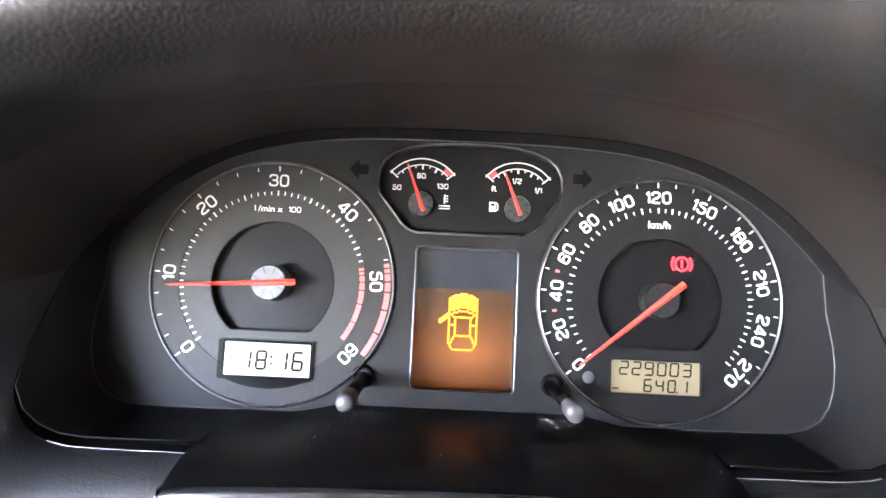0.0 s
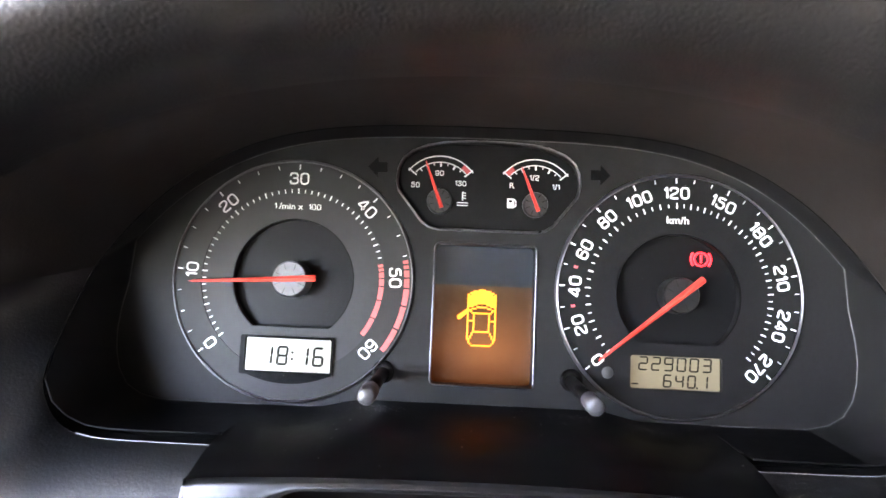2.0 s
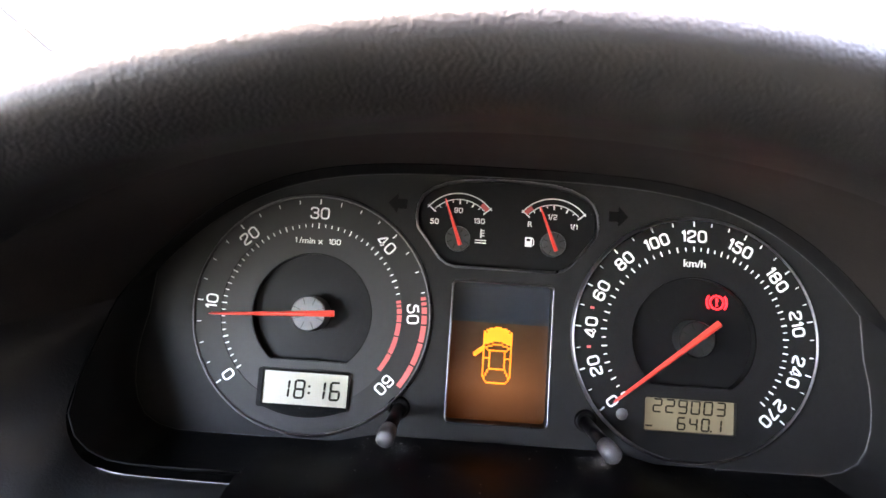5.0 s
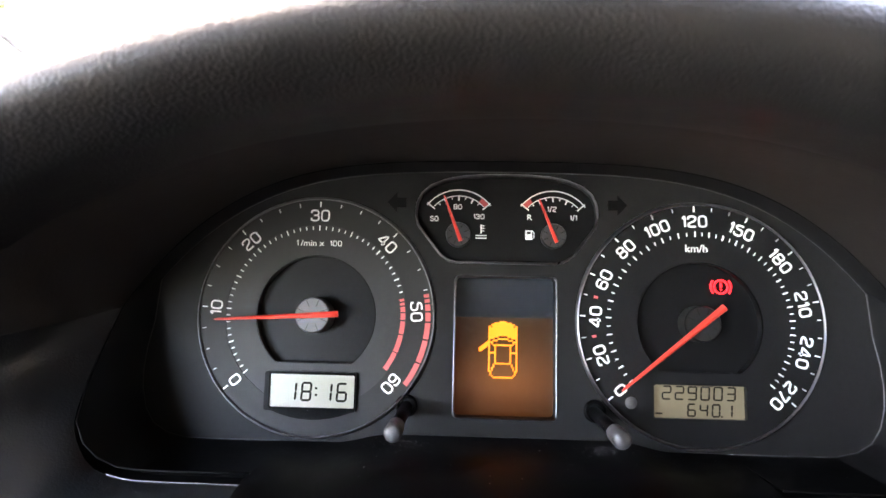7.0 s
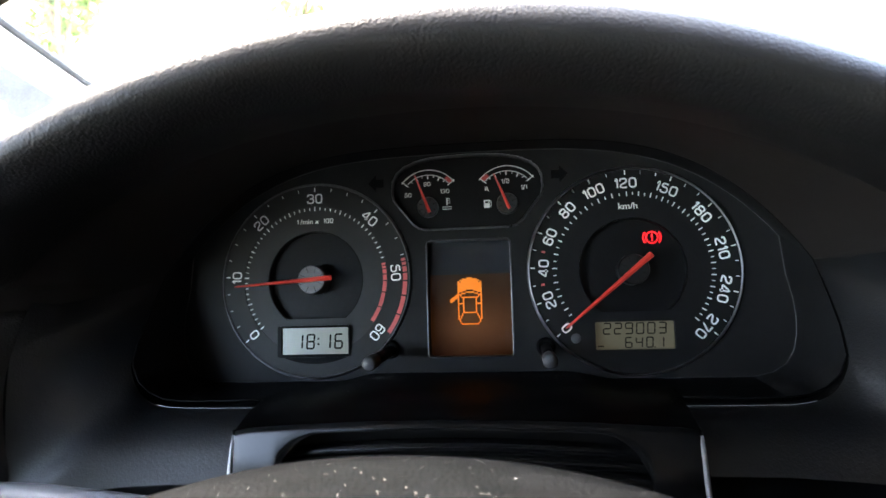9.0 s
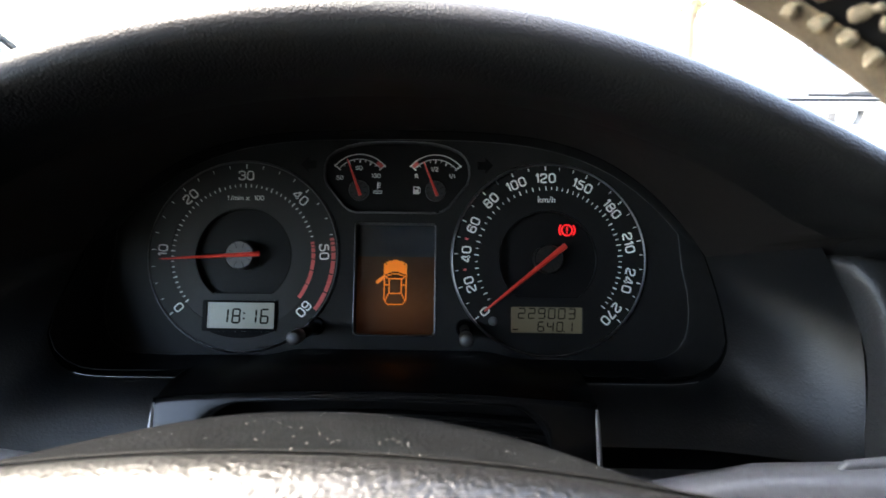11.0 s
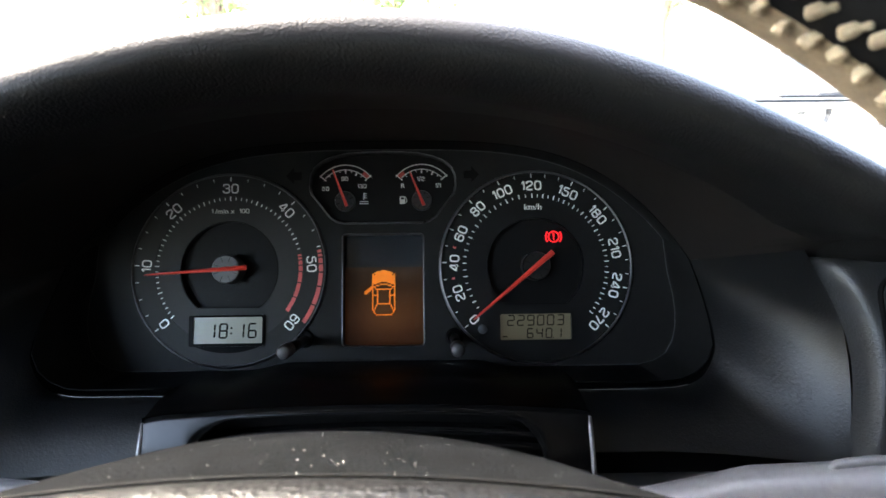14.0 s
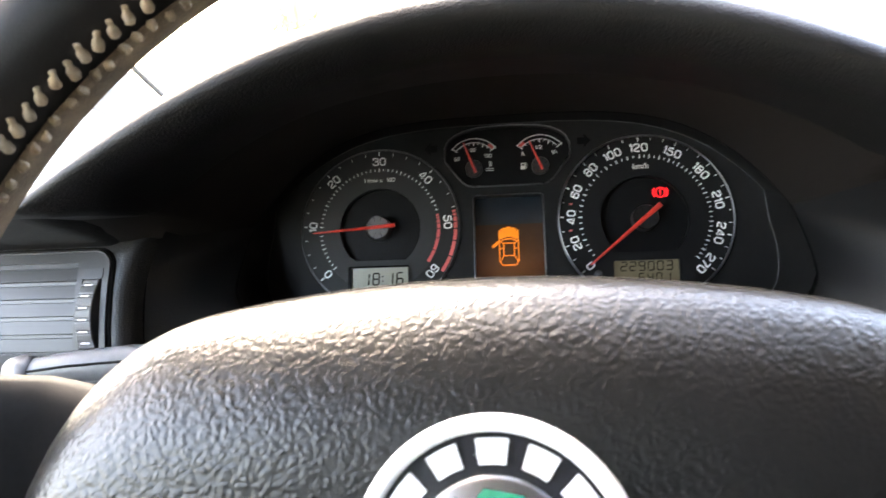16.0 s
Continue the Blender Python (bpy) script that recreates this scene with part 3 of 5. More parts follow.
part("unit_text", words("km/h", 0.0046, 1.1, heavy=0.00005), WHITE, speed, m=Matrix.Translation((SPEED[0] - 0.0008, FRONT, SPEED[1] + 0.0337)))
part("light_sensor", lathe([(0.0, -0.0008), (0.0025, -0.0008), (0.0027, -0.0002)], 0.0553, -0.0810, 24), SENSOR, speed, "small grey sensor dot", smooth=True)


def needle(parent, centre, angle, y, tip, tail, width, hub_r, hub_mat, hub_label):
    cx, cz = centre
    hub = part("needle_hub", lathe([(0.0, y + 0.0012), (hub_r * 0.93, y + 0.0012), (hub_r, y + 0.0022), (hub_r, y + 0.012)], cx, cz, 48), hub_mat, parent, hub_label, smooth=False)
    if hub_r > 0.005:
        for k in range(8):
            a = 22.5 + 45 * k
            part("hub_groove", box(-0.00012, 0.00012, -0.0001, 0.0001, -hub_r * 0.2, hub_r * 0.2), DARK, hub, m=turned(cx + hub_r * 0.72 * math.cos(radians(a)), y + 0.0012, cz + hub_r * 0.72 * math.sin(radians(a)), a))
    rows = []
    for t, w in ((-tail, width * 1.15), (0.0, width), (tip * 0.97, width * 0.42), (tip, width * 0.15)):
        rows.append([(-w, y + 0.0007, t), (-w * 0.85, y + 0.0001, t), (-w * 0.1, y - 0.0008, t), (w * 0.1, y - 0.0008, t), (w * 0.85, y + 0.0001, t), (w, y + 0.0007, t)])
    nb = loft(rows, wrap_v=True)
    bmesh.ops.holes_fill(nb, edges=[e for e in nb.edges if e.is_boundary])
    part("needle", nb, NEEDLE, parent, "red pointer", m=Matrix.Translation((cx, 0, cz)) @ Matrix.Rotation(radians(90 - angle), 4, "Y"))


needle(tach, TACH, 183.6, -0.0085, 0.0438, 0.0118, 0.0012, 0.0079, SILVERHUB, "silver hub with radial grooves")
needle(speed, SPEED, 219.5, -0.0060, 0.0465, 0.0118, 0.0014, 0.0080, BLACKHUB, "black hub")

clock = part("clock_display", box(TACH[0] - 0.0195, TACH[0] + 0.0195, -0.0012, 0.003, TACH[1] - 0.0412, TACH[1] - 0.0262), LCDPALE, tach, "pale clock display")
part("casing", plate(round_rect(TACH[0] - 0.0212, TACH[0] + 0.0200, TACH[1] - 0.0424, TACH[1] - 0.0252, 0.0012), [round_rect(TACH[0] - 0.0190, TACH[0] + 0.0192, TACH[1] - 0.0408, TACH[1] - 0.0264, 0.0006)], -0.0022, 0.0032), GLOSSY, tach)
part("casing_foot", plate([(TACH[0] + x, TACH[1] + z) for x, z in circle(0.0462, 0, 0, 40, 247, 293)], [], -0.0011, 0.0012), GLOSSY, tach)
lcd_text("18:16", TACH[0] - 0.0120, -0.0015, TACH[1] - 0.0382, 0.0050, 0.0086, 0.0010, 0.0068, clock)
odo = part("odometer_display", box(SPEED[0] - 0.0207, SPEED[0] + 0.0193, 0.0022, 0.003, SPEED[1] - 0.0415, SPEED[1] - 0.0260), LCDGREEN, speed, "olive odometer display")
lcd_text("229003", SPEED[0] - 0.0167, 0.0019, SPEED[1] - 0.0335, 0.0042, 0.0062, 0.0007, 0.0056, odo)
lcd_text("640.1", SPEED[0] - 0.0058, 0.0019, SPEED[1] - 0.0406, 0.0038, 0.0058, 0.0007, 0.0053, odo)
part("unit_mark", box(SPEED[0] - 0.0195, SPEED[0] - 0.0165, 0.0019, 0.0021, SPEED[1] - 0.0398, SPEED[1] - 0.0391), INK, odo)

# brake warning lamp in the speedometer
BX, BZ, BY = 0.0975, -0.0290, 0.0036
lamp = part("brake_lamp", arc_band(0.0026, 0.0034, 0, 359.9, BY, 0.0004, BX, BZ), REDLAMP, speed, "lit red brake warning symbol")
part("exclamation_bar", box(BX - 0.0004, BX + 0.0004, BY, BY + 0.0004, BZ - 0.0004, BZ + 0.0019), REDLAMP, lamp)
part("exclamation_dot", box(BX - 0.0004, BX + 0.0004, BY, BY + 0.0004, BZ - 0.0017, BZ - 0.0009), REDLAMP, lamp)
part("bracket", arc_band(0.0041, 0.0049, 140, 220, BY, 0.0004, BX, BZ), REDLAMP, lamp)
part("bracket", arc_band(0.0041, 0.0049, -40, 40, BY, 0.0004, BX, BZ), REDLAMP, lamp)

# turn arrows printed on the face
for s in (-1, 1):
    pts = [(s * (0.0550), 0.0070), (s * 0.0505, 0.0118), (s * 0.0505, 0.0092), (s * 0.0462, 0.0092), (s * 0.0462, 0.0046), (s * 0.0505, 0.0046), (s * 0.0505, 0.0022)]
    part("turn_arrow", plate(pts, [], -0.0003, 0.0003), GREYMARK, cluster, "unlit dark turn arrow")

# ---- upper gauge pair ----
gauge = part("gauge_panel", plate(GAUGE, [], 0.0052, 0.001), DISC, cluster, "recessed black panel with two small gauges")
part("gauge_wall", loft([[(x, 0.0, z), (x, 0.0062, z)] for x, z in GAUGE], wrap_u=True), PANEL, gauge)
part("gauge_rim", tube([(x, -0.0002, z) for x, z in GAUGE], 0.00055, closed=True), DARKCHROME, gauge, "thin metal rim", smooth=True)
GY = 0.0049
for cx, texts, red, tip in ((-0.022, (("50", -0.0335, 0.0005), ("90", -0.0225, 0.0063), ("130", -0.0125, 0.0018)), "right", (-0.0288, 0.0108)), (0.022, (("R", 0.0112, 0.0018), ("1/2", 0.0215, 0.0058), ("1/1", 0.0315, 0.0018)), "left", (0.0152, 0.0095))):
    cz0, R1, R0 = -0.0043, 0.0187, 0.0158
    part("scale_arc", arc_band(R1 - 0.0003, R1 + 0.0002, 37, 143, GY, 0.0002, cx, cz0), WHITE, gauge)
    part("scale_arc", arc_band(R0 - 0.0002, R0 + 0.0002, 43, 137, GY, 0.0002, cx, cz0), WHITE, gauge)
    for k in range(9):
        a = 140 - 100 * k / 8
        big = k % 2 == 0
        ln = 0.0022 if big else 0.0014
        end = k in (0, 8)
        if end:
            part("tick", mark(0.0048, 0.0006), WHITE, gauge, m=turned(cx + 0.0170 * math.cos(radians(a)), GY, cz0 + 0.0170 * math.sin(radians(a)), a))
        else:
            part("tick", mark(ln, 0.0007 if big else 0.0004), WHITE, gauge, m=turned(cx + (R0 - ln / 2) * math.cos(radians(a)), GY, cz0 + (R0 - ln / 2) * math.sin(radians(a)), a))
    a0, a1 = (40.5, 54) if red == "right" else (126, 139.5)
    part("red_zone", arc_band(R0 + 0.0003, R1 - 0.0004, a0, a1, GY, 0.0002, cx, cz0), REDPRINT, gauge)
    for text, x, z in texts:
        if text == "R":
            part("numeral", words(text, 0.0036, 1.1, heavy=0.00003), WHITE, gauge, m=Matrix.Translation((x, GY, z)))
        else:
            printed(text, x, z, GY, 0.0025, 0.0004, gauge)
    ang = math.degrees(math.atan2(tip[1] + 0.0072, tip[0] - cx))
    needle(gauge, (cx, -0.0072), ang, 0.0005, math.hypot(tip[1] + 0.0072, tip[0] - cx), 0.0035, 0.00085, 0.0058, GAUGEHUB, "grey hub cap")
# coolant symbol and fuel pump symbol
therm = part("coolant_symbol", box(-0.0117, -0.0111, GY, GY + 0.0002, -0.0062, -0.0020), WHITE, gauge)
for z in (-0.0026, -0.0038, -0.0050):
    part("bar", box(-0.0111, -0.0098, GY, GY + 0.0002, z - 0.0002, z + 0.0002), WHITE, therm)
for z in (-0.0072, -0.0084):
    part("wave", box(-0.0140, -0.0088, GY, GY + 0.0002, z - 0.00022, z + 0.00022), WHITE, therm)
pump = part("fuel_symbol", plate([(0.0092, -0.0088), (0.0124, -0.0088), (0.0124, -0.0044), (0.0092, -0.0044)], [[(0.0099, -0.0062), (0.0117, -0.0062), (0.0117, -0.0050), (0.0099, -0.0050)]], GY, 0.0002), WHITE, gauge)
part("hose", tube([(0.0126, GY, -0.0082), (0.0132, GY, -0.0078), (0.0132, GY, -0.0056), (0.0124, GY, -0.0046)], 0.0002), WHITE, pump)

# ---- centre display ----
disp = part("centre_display", box(-0.0232, 0.0232, 0.0085, 0.0100, -0.0450, -0.0262), SCREEN, cluster, "glossy dark upper screen")
part("backlit_area", box(-0.0232, 0.0232, 0.0085, 0.0100, -0.0905, -0.0450), BACKLIT, disp, "screen glowing dim orange brown")
part("display_wall", loft([[(x, 0.0, z), (x * 0.99, 0.009, z)] for x, z in SCREENBOX], wrap_u=True), GLOSSY, disp)
part("display_rim", tube([(x, -0.0004, z) for x, z in SCREENBOX], 0.00045, closed=True), DARKCHROME, disp, "thin metal rim", smooth=True)
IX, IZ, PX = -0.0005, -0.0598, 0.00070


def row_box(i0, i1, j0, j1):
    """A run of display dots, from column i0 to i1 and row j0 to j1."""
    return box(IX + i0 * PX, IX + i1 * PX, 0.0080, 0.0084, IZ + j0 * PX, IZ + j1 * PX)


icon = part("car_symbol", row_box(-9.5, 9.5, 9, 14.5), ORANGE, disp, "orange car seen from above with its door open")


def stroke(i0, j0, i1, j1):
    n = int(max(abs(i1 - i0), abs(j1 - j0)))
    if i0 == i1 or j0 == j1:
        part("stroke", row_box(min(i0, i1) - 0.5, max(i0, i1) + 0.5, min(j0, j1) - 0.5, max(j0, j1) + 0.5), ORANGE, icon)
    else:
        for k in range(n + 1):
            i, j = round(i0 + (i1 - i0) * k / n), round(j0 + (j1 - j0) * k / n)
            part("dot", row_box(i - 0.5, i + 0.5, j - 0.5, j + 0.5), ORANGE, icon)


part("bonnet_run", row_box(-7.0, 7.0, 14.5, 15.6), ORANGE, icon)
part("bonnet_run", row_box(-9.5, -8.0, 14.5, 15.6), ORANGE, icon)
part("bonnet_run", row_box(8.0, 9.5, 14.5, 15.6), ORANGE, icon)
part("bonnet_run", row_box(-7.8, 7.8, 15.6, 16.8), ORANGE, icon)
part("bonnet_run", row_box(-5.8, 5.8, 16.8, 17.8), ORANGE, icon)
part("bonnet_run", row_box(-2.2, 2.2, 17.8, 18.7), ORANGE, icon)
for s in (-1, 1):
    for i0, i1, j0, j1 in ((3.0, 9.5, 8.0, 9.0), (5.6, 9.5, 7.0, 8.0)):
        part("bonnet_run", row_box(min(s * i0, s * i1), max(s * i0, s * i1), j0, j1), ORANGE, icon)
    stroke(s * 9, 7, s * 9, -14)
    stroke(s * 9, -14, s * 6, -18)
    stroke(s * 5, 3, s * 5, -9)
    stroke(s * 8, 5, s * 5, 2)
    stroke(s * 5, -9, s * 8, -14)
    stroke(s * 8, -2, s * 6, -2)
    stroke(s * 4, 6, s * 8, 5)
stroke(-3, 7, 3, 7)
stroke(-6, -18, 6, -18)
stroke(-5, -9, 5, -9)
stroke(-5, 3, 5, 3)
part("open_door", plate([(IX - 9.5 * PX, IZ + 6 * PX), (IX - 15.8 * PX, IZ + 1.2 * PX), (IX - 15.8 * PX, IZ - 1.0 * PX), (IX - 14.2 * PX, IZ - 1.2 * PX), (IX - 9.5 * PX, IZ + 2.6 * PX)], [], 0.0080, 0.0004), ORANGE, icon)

# ---- reset knobs ----
for x, tipx in ((-0.0435, -0.0440), (0.0395, 0.0397)):
    kn = thing("reset_knob", "thin black push knob standing out of the cluster", "knob", (x, -0.002, -0.0865), "reset knobs")
    part("collar", lathe([(0.0024, 0.004), (0.0048, 0.001), (0.0050, -0.001), (0.0034, -0.002), (0.0030, 0.002)], x, -0.0850, 24), GLOSSY, kn, smooth=True)
    part("stem", tube([(x, 0.004, -0.0855), (tipx, -0.046, -0.0885)], 0.0027, n=20), GLOSSY, kn, smooth=True)
    part("cap", tube([(tipx, -0.0350, -0.0880), (tipx, -0.0355, -0.0880), (tipx, -0.0460, -0.0888), (tipx, -0.0472, -0.0889)], [0.0029, 0.0034, 0.0035, 0.0024], n=20), SATIN, kn, "worn satin cap", smooth=True)

# ---- dashboard ----

def smooth_step(a, b, x):
    t = max(0.0, min(1.0, (x - a) / (b - a)))
    return t * t * (3 - 2 * t)


def hood_floor(x):
    """The level at which the hood meets the vent panel, lower on the door side."""
    return -0.0490 if x > 0 else -0.0620


def lip_z(x):
    swell = 0.0016 * smooth_step(0.17, 0.07, abs(x + 0.02))
    return max(0.0223 + swell - 1.85 * x * x, hood_floor(x) + 0.0015)


dash = thing("dashboard", "dark grey grained car dashboard with an arched instrument hood", "dashboard", (0, 0, -0.2))


def hood_sections():
    rows = []
    for u in np.linspace(-0.34, 0.34, 137):
        u = float(u)
        s, x = math.copysign(1, u), abs(u)
        zl, zf = lip_z(u), hood_floor(u)
        r = 0.0105 - 0.0048 * min(1.0, x / 0.22) ** 2
        if x <= 0.19:
            o = arch_lip(x * 0.17 / 0.19)
        else:
            f = smooth_step(0.19, 0.222, x)
            a, e = arch_lip(0.17), (x - 0.016, -0.090, zf - 0.001)
            o = tuple(lerp(p, q, f) for p, q in zip(a, e))
        k = r / 0.0105
        nose = [(x, -0.1655 + k * dy, max(zf, zl + k * dz)) for dy, dz in ((0.0170, -0.0215), (0.0085, -0.0196), (0.0026, -0.0176), (-0.0010, -0.0150), (-0.0023, -0.0114), (-0.0021, -0.0083), (-0.0012, -0.0053), (0.0005, -0.0027), (0.0028, -0.0006), (0.0056, 0.0009), (0.0097, 0.0016))]
        yc = -0.1620
        under = [(lerp(o[0], x, t), lerp(o[1], nose[0][1], t), lerp(o[2], nose[0][2], t) + 0.004 * math.sin(math.pi * t)) for t in (0.0, 0.15, 0.35, 0.6, 0.85)]
        slope = 0.30 - 0.34 * min(1.0, x / 0.21) ** 2
        back = [(x, yc + d, zl + slope * d - 0.35 * d * d) for d in (0.02, 0.06, 0.12, 0.22, 0.34)]
        rows.append([(s * px, py, pz) for px, py, pz in under + nose + back])
    return rows


rows = hood_sections()
part("hood_underside", loft([r[:4] for r in rows]), UNDERSIDE, dash, "smooth dark underside of the hood", smooth=True)
part("hood", loft([r[3:] for r in rows]), DASH, dash, "leather-grained arched hood", smooth=True)

FOOT = {-1: -0.1380, 1: -0.1325}  # level of the gap above the knee panel


def panel_edge(z):
    """Where the recess wall turns into the vent panel, at height z."""
    d = (z + 0.096) / 0.045
    return 0.1995 - 0.0125 * d * d if z > -0.096 else 0.1995 - 0.004 * min(1.5, d * d)


def spline(points, n):
    """n points along a smooth curve through the points."""
    out, m = [], len(points)
    for k in range(n):
        f = k * (m - 1) / (n - 1)
        i = min(m - 2, int(f))
        t = f - i
        p0, p1, p2, p3 = (points[max(0, min(m - 1, i + j))] for j in (-1, 0, 1, 2))
        out.append(tuple(0.5 * (2 * b + (c - a) * t + (2 * a - 5 * b + 4 * c - d) * t * t + (3 * b - a - 3 * c + d) * t ** 3) for a, b, c, d in zip(p0, p1, p2, p3)))
    return out


# the facing under the cluster and the walls of the recess: one moulded surface on either side, out to the vent panels
for s, ye in ((-1, -0.0805), (1, -0.0885)):
    near = [(0.0960, -0.0500, -0.1080), (0.112, -0.0497, -0.1080), (0.128, -0.0492, -0.1080), (0.1405, -0.0484, -0.1078), (0.1497, -0.0470, -0.1066), (0.1567, -0.0468, -0.1030), (0.1612, -0.0470, -0.0965), (0.1639, -0.0464, -0.0882), (0.1654, -0.0402, -0.0767), (0.1666, -0.0312, -0.0646), (0.1668, -0.0237, -0.0535), (0.1660, -0.0190, -0.0450)]
    far = [(0.0960, -0.0670, FOOT[s]), (0.113, -0.0675, FOOT[s]), (0.130, -0.0685, FOOT[s]), (0.149, -0.0710, FOOT[s] - 0.0004), (0.167, -0.0755, FOOT[s] - 0.0012), (0.184, -0.0815, FOOT[s] - 0.0020)] + [(panel_edge(z) + 0.0002, ye, z) for z in (-0.136, -0.119, -0.102, -0.086, -0.072, -0.046)]
    bow = [(0, -0.0022, 0.0022)] * 2 + [(0, -0.0028, 0.0022), (-0.0015, -0.0040, 0.0018), (-0.0030, -0.0052, 0.0014), (-0.0042, -0.0050, 0.0008), (-0.0038, -0.0036, 0.0004), (-0.0022, -0.0020, 0), (-0.0008, -0.0008, 0), (0, 0, 0), (0, 0, 0), (0, 0, 0)]
    rws = []
    for a, e, b in zip(spline(near, 56), spline(far, 56), spline(bow, 56)):
        rws.append([tuple(s * v if k == 0 else v for k, v in enumerate(lerp(a[k], e[k], t) + b[k] * math.sin(math.pi * t ** 0.8) for k in range(3))) for t in (0, 0.03, 0.08, 0.15, 0.25, 0.36, 0.48, 0.6, 0.72, 0.84, 0.93, 1.0)])
    facing = part("lower_facing", loft(rws), DASHFINE, dash, "grained facing that runs up into a smooth wall", smooth=True)
    gap = spline([(x, y, z) for x, y, z in lip], 40), spline(near[:-1], 40)
    # near-black liners put the shade of the slot and knee gap into colour
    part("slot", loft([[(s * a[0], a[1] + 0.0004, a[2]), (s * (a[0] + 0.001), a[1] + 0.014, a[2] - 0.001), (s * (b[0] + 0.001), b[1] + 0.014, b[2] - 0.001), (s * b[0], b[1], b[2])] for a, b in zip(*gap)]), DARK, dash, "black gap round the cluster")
    # paler tube: the highlight on the slot's edge is put into its colour
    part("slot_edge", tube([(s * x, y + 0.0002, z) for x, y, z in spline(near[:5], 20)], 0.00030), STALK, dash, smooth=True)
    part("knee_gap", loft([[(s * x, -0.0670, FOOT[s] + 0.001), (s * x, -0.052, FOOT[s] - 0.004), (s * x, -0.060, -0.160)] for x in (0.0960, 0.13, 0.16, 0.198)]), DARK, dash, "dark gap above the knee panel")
    part("knee_panel", loft([[(s * x, y, z) for y, z in ((-0.064, FOOT[s] - 0.010), (-0.072, FOOT[s] - 0.0085), (-0.100, FOOT[s] - 0.012), (-0.116, FOOT[s] - 0.018), (-0.120, -0.30))] for x in (0.0960, 0.16, 0.22, 0.42)]), SATIN, dash, smooth=True)

# unseen near-black sheet that closes the back behind the lower dashboard
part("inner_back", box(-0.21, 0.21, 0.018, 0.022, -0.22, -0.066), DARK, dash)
# centre ledge and the trim above the steering column
trim = thing("column_trim", "satin black trim panel above the steering column", "trim panel", (0, -0.09, -0.13))


def edge_of(x):
    q = (x / 0.095) ** 2
    return -0.0770 + 0.0065 * q, -0.1098 - 0.0045 * q


def ledge_foot(x):
    """The height of the ledge where it meets the cluster; it swells under the knobs."""
    return -0.1016 + 0.0040 * smooth_step(0.075, 0.050, abs(x))


def side_roll(x):
    """How far the ledge falls away at its two rounded ends."""
    return 0.0009 * max(0.0, (abs(x) - 0.0895) / 0.0095) ** 2.2


xs = [float(v) for v in np.concatenate([np.linspace(-0.099, -0.086, 14), np.linspace(-0.085, -0.056, 20), np.linspace(-0.052, 0.052, 21), np.linspace(0.056, 0.085, 20), np.linspace(0.086, 0.099, 14)])]
rws, front = [], []
for x in xs:
    (y, z), r, zf, a = edge_of(x), side_roll(x), ledge_foot(x), abs(x)
    x *= 0.973 if x > 0 else 1.0
    z1 = z + 0.0016
    top = []
    for t in (0, 0.12, 0.25, 0.4, 0.55, 0.7, 0.82, 0.92, 1.0):
        sag = lerp(zf, z1, 0.35 * t + 0.65 * t ** 4)
        top.append((x, lerp(0.001, y + 0.0042, t), sag - r * t ** 1.5))
    rws.append(top + [(x, y + 0.0030, z + 0.0013 - r), (x, y + 0.0018, z + 0.0007 - r)])
    if a < 0.058:
        h = 0.0030
    elif a < 0.0785:
        h = 0.0030 + 0.0245 * (1 - math.sqrt(max(0.0, 1 - ((a - 0.058) / 0.0206) ** 2)))
    else:
        h = 0.045
    lean = 0.16 * (h - 0.0026)
    front.append([(x, y + 0.0018, z + 0.0007 - r), (x, y + 0.0006, z - 0.0004 - r), (x, y, z - 0.0018 - r), (x, y - 0.4 * lean, z - lerp(0.0018, h, 0.4) - r), (x, y - lean, z - h - 0.6 * r), (x, y - lean + 0.0025, z - h - 0.0006 - 0.6 * r), (x, y - lean + 0.008, z - h - 0.0006 - 0.6 * r)])
part("ledge", loft(rws), GLOSSY, trim, "dusty gloss black ledge", smooth=True)
part("front_face", loft(front), TRIM, trim, "satin front edge with a cut-out", smooth=True)
for s in (-1, 1):
    y, z = edge_of(0.099)
    r = side_roll(0.099)
    e = 0.973 if s > 0 else -1.0
    part("side_face", loft([[(e * 0.0990, y + 0.0042 + d, z + 0.0016 - r + 0.10 * d), (e * 0.0994, y + 0.0050 + d, z - 0.006 - r), (e * 0.0994, y + d + 0.001, z - 0.05)] for d in (-0.004, 0.0, 0.015, 0.03)]), TRIM, trim, smooth=True)
    # the corner's highlight is painted as a paler tube
    part("corner_edge", tube([(e * 0.0985, y + 0.0011, z - 0.0010 - r), (e * 0.0988, y - 0.0004, z - 0.006 - r), (e * 0.0990, y - 0.0033, z - 0.022), (e * 0.0990, y - 0.0078, z - 0.048)], 0.0011), EDGEGLINT, trim, "pale corner edge standing in for its highlight", smooth=True)
# Near-black sheet painted as the shade below the trim's front edge.
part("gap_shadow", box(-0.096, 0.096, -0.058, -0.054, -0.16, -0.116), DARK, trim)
for k in range(3):
    sec = ((-0.0640, -0.1185), (-0.0665, -0.1190), (-0.0685, -0.1203), (-0.0690, -0.1225), (-0.0680, -0.1232))
    part("gaiter_rib", loft([[(x, y + 0.006 * (x / 0.08) ** 2 - 0.0035 * k, z - 0.0048 * k - 0.0045 * (x / 0.08) ** 2) for y, z in sec] for x in (float(v) for v in np.linspace(-0.082, 0.082, 21))]), TRIM, trim, smooth=True)

